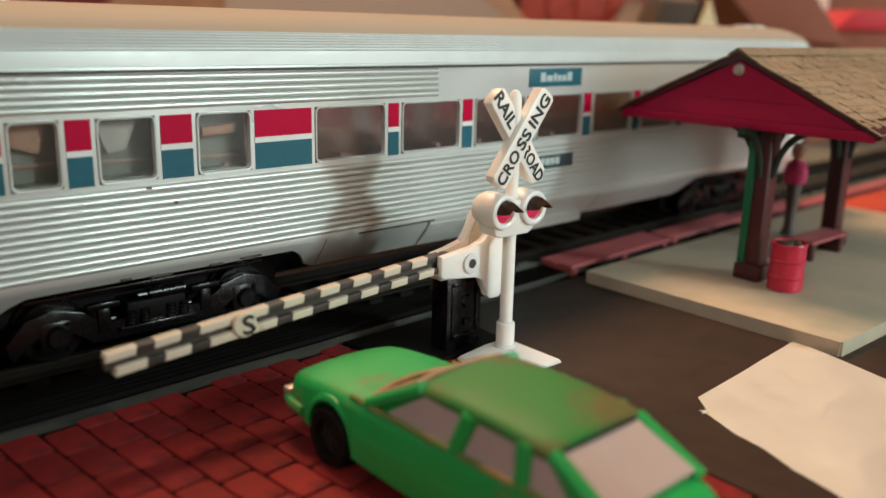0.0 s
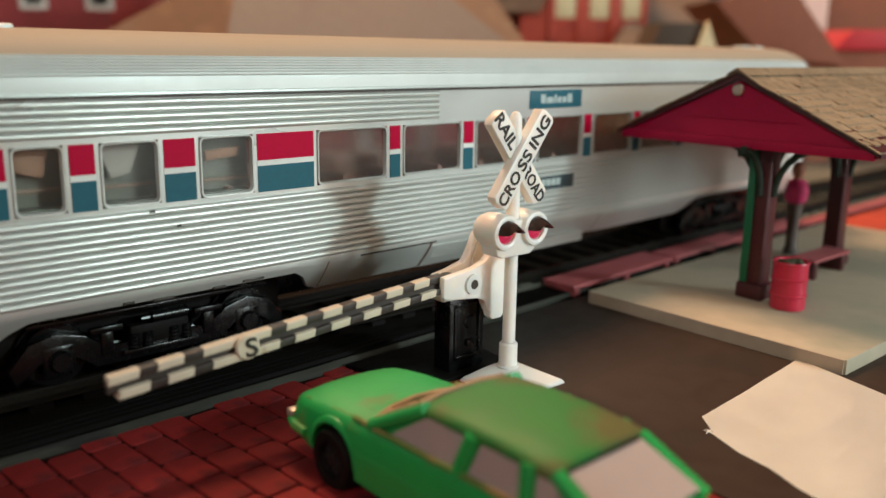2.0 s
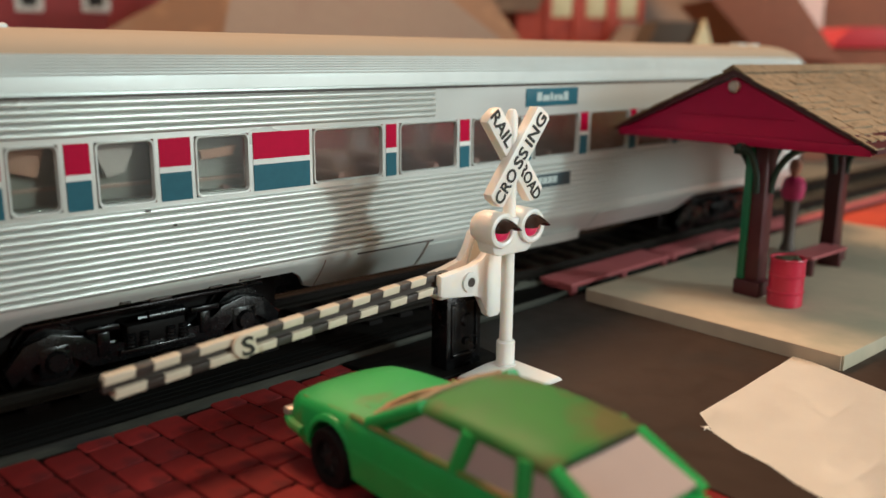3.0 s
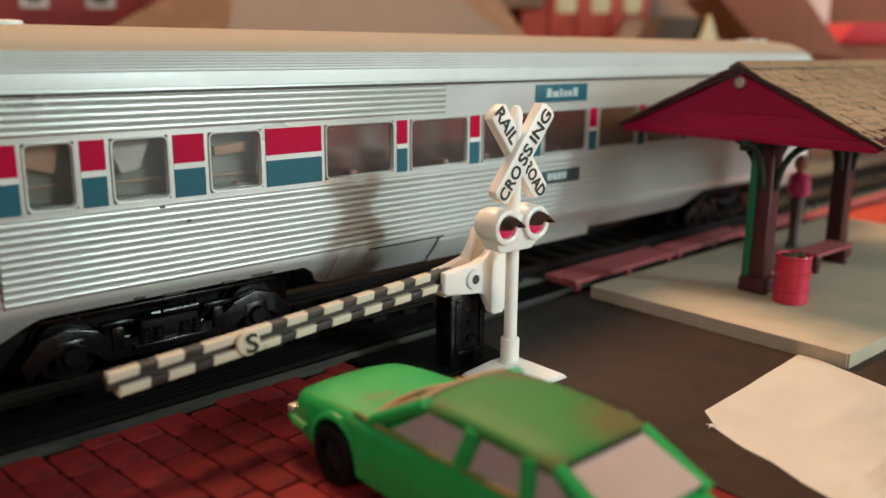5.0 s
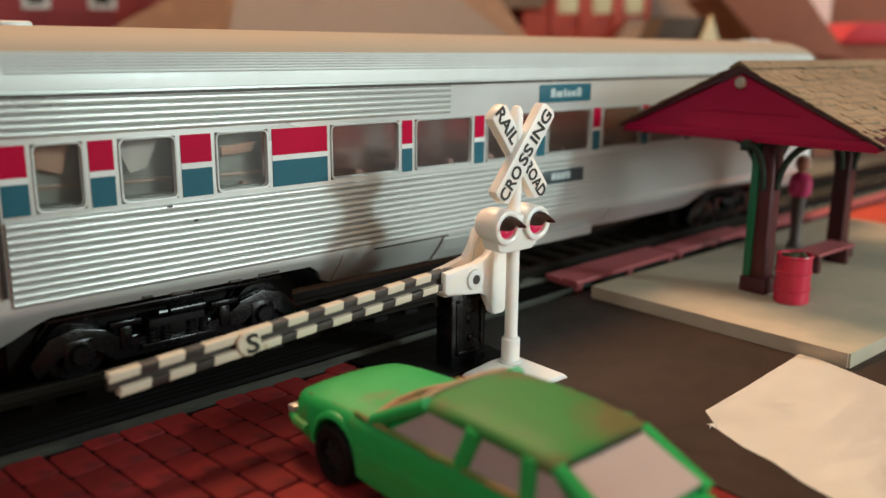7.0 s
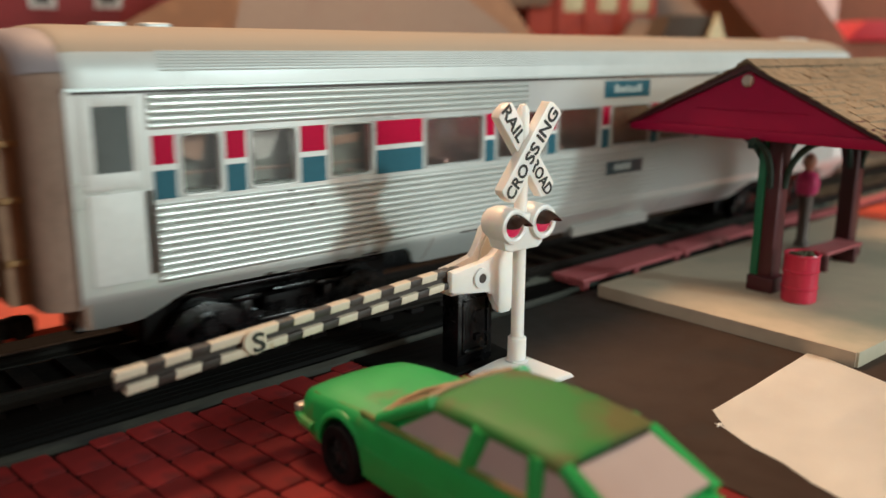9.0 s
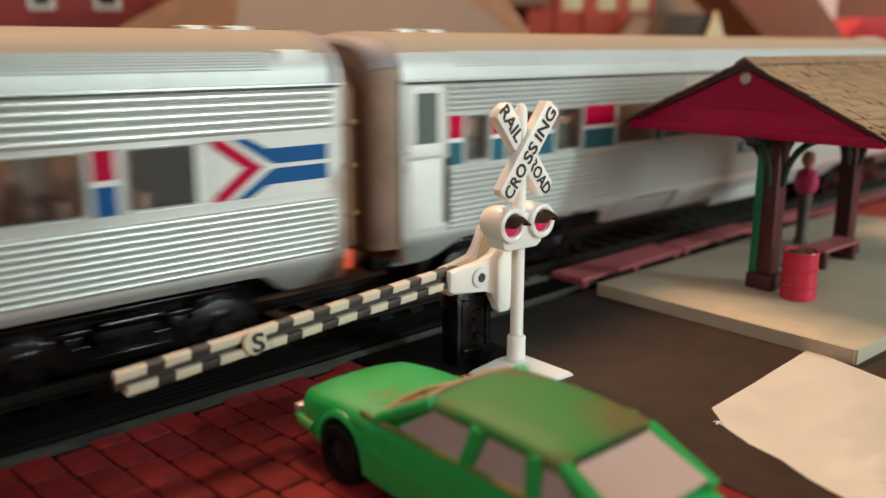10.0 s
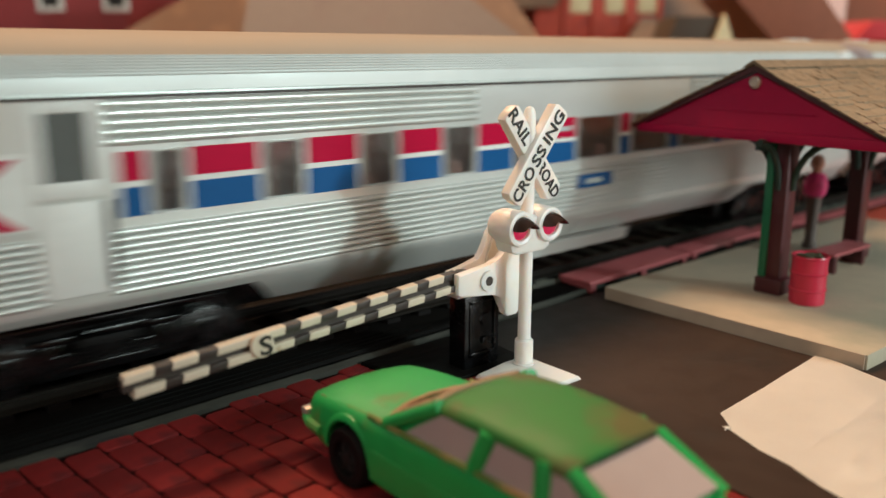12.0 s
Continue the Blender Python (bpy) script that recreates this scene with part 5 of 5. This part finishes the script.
for sx in (-7, 7):
    box_part("leg", (sx - 0.7, sx + 0.7, -2.6, 2.8, 0, 4.2), MAROON, bench, 0.15)

# standing toy figure, a plain shape
bm = bmesh.new()
turned(bm, (0, 0, 0), [(2.0, 0), (1.9, 1.0), (1.4, 2.0), (1.5, 8), (1.9, 13.4)], 14)
turned(bm, (0, 0, 0), [(1.7, 13.2), (2.7, 14.2), (3.0, 16.5), (2.5, 18.8), (1.2, 19.6), (0.9, 20.2)], 14)
turned(bm, (0, 0, 0), [(0.8, 20.0), (1.5, 20.8), (1.75, 22.0), (1.5, 23.3), (0.6, 24.1)], 14)
me = mesh_of("toy_figure", bm, PINK, 50)
me.materials.clear()
TROUSER = material("grey_brown_paint", (0.10, 0.07, 0.06), 0.6, 0, 0.2, 900, 0.2)
SKIN_TONE = material("tan_pink_paint", (0.50, 0.22, 0.15), 0.5, 0, 0.1, 900, 0.1)
for m_ in (TROUSER, PINK, SKIN_TONE):
    me.materials.append(m_)
for p in me.polygons:
    zc = p.center.z / MM
    p.material_index = 0 if zc < 13.6 else (1 if zc < 19.8 else 2)
fig = new("toy_figure", me)
fig.matrix_basis = pose(0.2105, 0.1036, 0.005)
tagged(fig, "small painted toy figure in a pink top on the platform", "figurine")

# station corner scaled about the camera eye to fit the view, sunk in the board
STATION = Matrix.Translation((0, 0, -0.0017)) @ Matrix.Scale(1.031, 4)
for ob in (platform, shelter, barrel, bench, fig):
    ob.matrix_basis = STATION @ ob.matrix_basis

# maroon plank walkways along the track
for s0, s1, wide, tip in ((0.0, 43.0, 9.6, 0.0), (44.2, 84.0, 7.6, 0.5), (85.0, 120.0, 5.6, -0.4)):
    walkway = thing("plank_walkway", "dull maroon plank walkway beside the track", "walkway", "plank walkways")
    walkway.matrix_basis = pose(0.1452, 0.1212, 0, 0, 0, 3.4 + tip * 0.4)
    n = 4
    w = wide / n
    for k in range(n):
        box_part("plank", (s0 + 0.3 * (k % 2), s1 - 0.25 * (k % 3), k * w, (k + 1) * w - 0.14, 2.3, 3.3), PLANK, walkway, 0.15)
    for s in (s0 + 1, (s0 + s1) / 2, s1 - 3):
        box_part("bearer", (s, s + 2, 0.5, wide - 0.2, 0.4, 2.3), PLANK, walkway, 0.1)

# ---------------------------------------------------------------- model buildings behind the train
FACE = -40.8


def behind(u, w):
    """Millimetres to the right of and away from the view line, as a place on the board."""
    a = radians(FACE)
    return (w * -math.sin(a) + u * math.cos(a), w * math.cos(a) + u * math.sin(a))


def building(name, label, u, w, rz=0.0):
    x, y = behind(u, w)
    return thing(name, label, "model building", "model buildings", x, y, -1.0, FACE + rz)


def hip_house(name, label, u, w, width, depth, eave, ridge, hip_l, hip_r, wall_mat, roof_mat, rz=0.0):
    b = building(name, label, u, w, rz)
    box_part("wall", (-width / 2 + 6, width / 2 - 6, 6, depth - 6, 0, eave), wall_mat, b, 0.5)
    bm = bmesh.new()
    lo = [bm.verts.new(p) for p in ((-width / 2, 0, eave), (width / 2, 0, eave), (width / 2, depth, eave), (-width / 2, depth, eave))]
    hi = [bm.verts.new((-width / 2 + hip_l, depth / 2, ridge)), bm.verts.new((width / 2 - hip_r, depth / 2, ridge))]
    for f in ((lo[0], lo[1], hi[1], hi[0]), (lo[1], lo[2], hi[1]), (lo[2], lo[3], hi[0], hi[1]), (lo[3], lo[0], hi[0]), (lo[0], lo[3], lo[2], lo[1])):
        bm.faces.new(f)
    part("roof", bm, roof_mat, b, "", 0)
    return b


hip_house("tan_roof_house", "model house with a tan shingle hip roof", -71, 430, 240, 130, 50, 140, 145, 60, HOUSE_RED, ROOF_TAN)
hip_house("grey_roof_house", "model house with a broad grey-brown roof", -25, 368, 138, 150, 48, 132, 0, 107, HOUSE_RED, ROOF_GREY)
# red house with white framed windows
b = building("red_house", "model red wooden house with white framed windows", -272, 545)
box_part("wall", (-70, 66, 0, 110, 0, 130), HOUSE_RED, b, 0.5)
for u in (10.5, 51.5):
    bm = bmesh.new()
    for dims in ((u, u + 17, 78.0, 80.8), (u, u + 17, 98, 101), (u, u + 3.2, 80.8, 98), (u + 13.8, u + 17, 80.8, 98)):
        box(bm, dims[0], dims[1], -1.6, 0.0, dims[2], dims[3], 0.2)
    wf = part("window_frame", bm, WHITE_LINE, b, "white window frame")
    box_part("pane", (u + 3.2, u + 13.8, -0.6, -0.1, 80.8, 98), DARK_PANE, wf)
# brick station with cream windows
b = building("brick_station", "model red brick station with cream windows", 76, 545)
box_part("wall", (-28, 46, 0, 90, 0, 120), BRICK_RED, b, 0.4)
box_part("side_wing", (-53, -28, 18, 90, 0, 105), BRICK_RED, b, 0.4)
for u in (-6.5, 15.0, 35.0):
    bm = bmesh.new()
    box(bm, u, u + 12.5, -0.8, -0.05, 77.5, 100, 0.2)
    part("window", bm, CREAM_WALL, b, "cream window")
for u in (-8.6, 8.8, 29.0, 48.5):
    box_part("pilaster", (u - 1.6, u + 1.6, -2.0, 0.0, 0, 118), BRICK_RED, b, 0.2)
bm = bmesh.new()
prism(bm, [(-66, 80.5), (-16, 80.5), (-10, 95), (-66, 95)], "y", -6, 60)
part("eave", bm, ROOF_TAN, b, "tan overhanging eave")
# dark dormer with a cream gable
b = building("dormer_house", "model house with a dark dormer roof and cream gable", 121, 440)
bm = bmesh.new()
prism(bm, [(-19, 50), (-11, 72.0), (12, 72.0), (3, 50)], "y", 0, 40, 0.2)
part("dormer_roof", bm, ROOF_DARK, b)
bm = bmesh.new()
prism(bm, [(3.0, 50), (11.6, 73.0), (20.0, 50)], "y", -3, 2)
part("gable", bm, CREAM_WALL, b, "cream gable")
box_part("wall", (-16, 18, 2, 50, 0, 50), CREAM_WALL, b, 0.3)
hip_house("brown_roof_house", "model house with a brown roof", 148, 520, 92, 110, 58, 96, 26, 26, CREAM_WALL, ROOF_GREY)
# large red-brown roof, steep
b = building("barn", "model barn with a steep red-brown roof", 186, 455)
bm = bmesh.new()
prism(bm, [(-18, 56), (-46, 84), (-6, 92), (26, 52)], "y", 0, 60, 0.3)
part("roof", bm, ROOF_BROWN, b)
box_part("wall", (-18, 24, 4, 56, 0, 54), ROOF_BROWN, b, 0.3)
b = building("pale_house", "model house with a pale pink wall", 214, 520)
box_part("wall", (-28, 14, 0, 60, 0, 130), PALE_PINK, b, 0.5)
b = building("red_shed", "model shed with a bright red roof", 245, 470)
bm = bmesh.new()
prism(bm, [(-34, 60), (-24, 71), (60, 71), (60, 60)], "y", 0, 40, 1.0)
part("roof", bm, BRIGHT_RED, b)
box_part("wall", (-32, 58, 3, 37, 0, 60), ROOF_BROWN, b, 0.3)
b = building("brown_block", "model brown block behind the shed", 270, 560)
box_part("wall", (-40, 90, 0, 60, 0, 125), ROOF_BROWN, b, 0.5)

# ---------------------------------------------------------------- bricks of the paving
BRICK_W, BRICK_L, BRICK_TURN = 5.25, 7.7, 5.6
bm = bmesh.new()
hx, hy = BRICK_W / 2 - 0.17, BRICK_L / 2 - 0.17
def rounded(f, z):
    c = 0.45
    pts = [(-hx + c, -hy), (hx - c, -hy), (hx, -hy + c), (hx, hy - c), (hx - c, hy), (-hx + c, hy), (-hx, hy - c), (-hx, -hy + c)]
    return [bm.verts.new((a * (1 - f / hx), b * (1 - f / hy), z)) for a, b in pts]
rings = [rounded(0.0, -0.3), rounded(0.0, 0.14), rounded(0.12, 0.32), rounded(0.4, 0.38)]
for r0, r1 in zip(rings, rings[1:]):
    for i in range(8):
        bm.faces.new((r0[i], r0[(i + 1) % 8], r1[(i + 1) % 8], r1[i]))
bm.faces.new(rings[-1])
brick_me = mesh_of("brick", bm, BRICK, 50)
# columns run towards the track, each a quarter brick behind its neighbour
a = radians(-BRICK_TURN)
for i in range(-14, 14):
    for j in range(-12, 12):
        cx, cy = (i + 0.5) * BRICK_W, (j + 0.5) * BRICK_L - 1.9 * i
        x = 40.6 + cx * math.cos(a) + cy * math.sin(a)
        y = 96.5 - cx * math.sin(a) * 0.4 + cy * math.cos(a)
        if 2 < x < 93 and 14 < y < 119.0 + 0.054 * (x - 80) + 1.6:
            ob = new("brick", brick_me)
            ob.parent = pavement
            ob.matrix_basis = pose(x * MM, y * MM, random.uniform(-0.07, 0.05) * MM, random.uniform(-0.6, 0.6), random.uniform(-0.7, 0.7), BRICK_TURN + random.uniform(-1.0, 1.0))

# ---------------------------------------------------------------- what moves: the train pulls away along the track
RUN = ((0.0, 0.0), (3.2, 0.0), (3.7, 0.15), (4.3, 0.85), (4.8, 1.5), (5.0, 1.6), (5.5, 1.68), (6.0, 1.85), (6.5, 2.2), (7.0, 2.65), (7.2, 2.9), (7.6, 3.9), (8.0, 5.7), (8.4, 9.0), (8.8, 15.0), (9.0, 22.8),
       (9.2, 31.8), (9.5, 48.4), (9.6, 54.7), (10.0, 82.0), (10.2, 99.2), (10.5, 127.6), (10.8, 157.8), (11.0, 178.4), (11.2, 198.4), (11.5, 229.0), (11.8, 260.6), (12.0, 282.0))


def way_at(t):
    for (t0, a), (t1, b) in zip(RUN, RUN[1:]):
        if t <= t1:
            return a + (b - a) * (t - t0) / (t1 - t0)
    return RUN[-1][1]


def motions():
    walk(coach, [(t, on_track(CAR_A0 + d)) for t, d in RUN])
    walk(lounge, [(t, on_track(CAR_B0 + d)) for t, d in RUN])
    ticks = [0.0, 3.2, 4.8, 6.0, 7.2] + [7.2 + 0.2 * k for k in range(1, 9)] + [8.8 + k / 15 for k in range(1, 49)]
    for wheel_set, ax in a_axles + b_axles:
        walk(wheel_set, [(t, pose(ax * MM, 0, 9.6 * MM) @ pose(0, 0, 0, 0, math.degrees(way_at(t) / 4.9), 0)) for t in ticks])


motions()
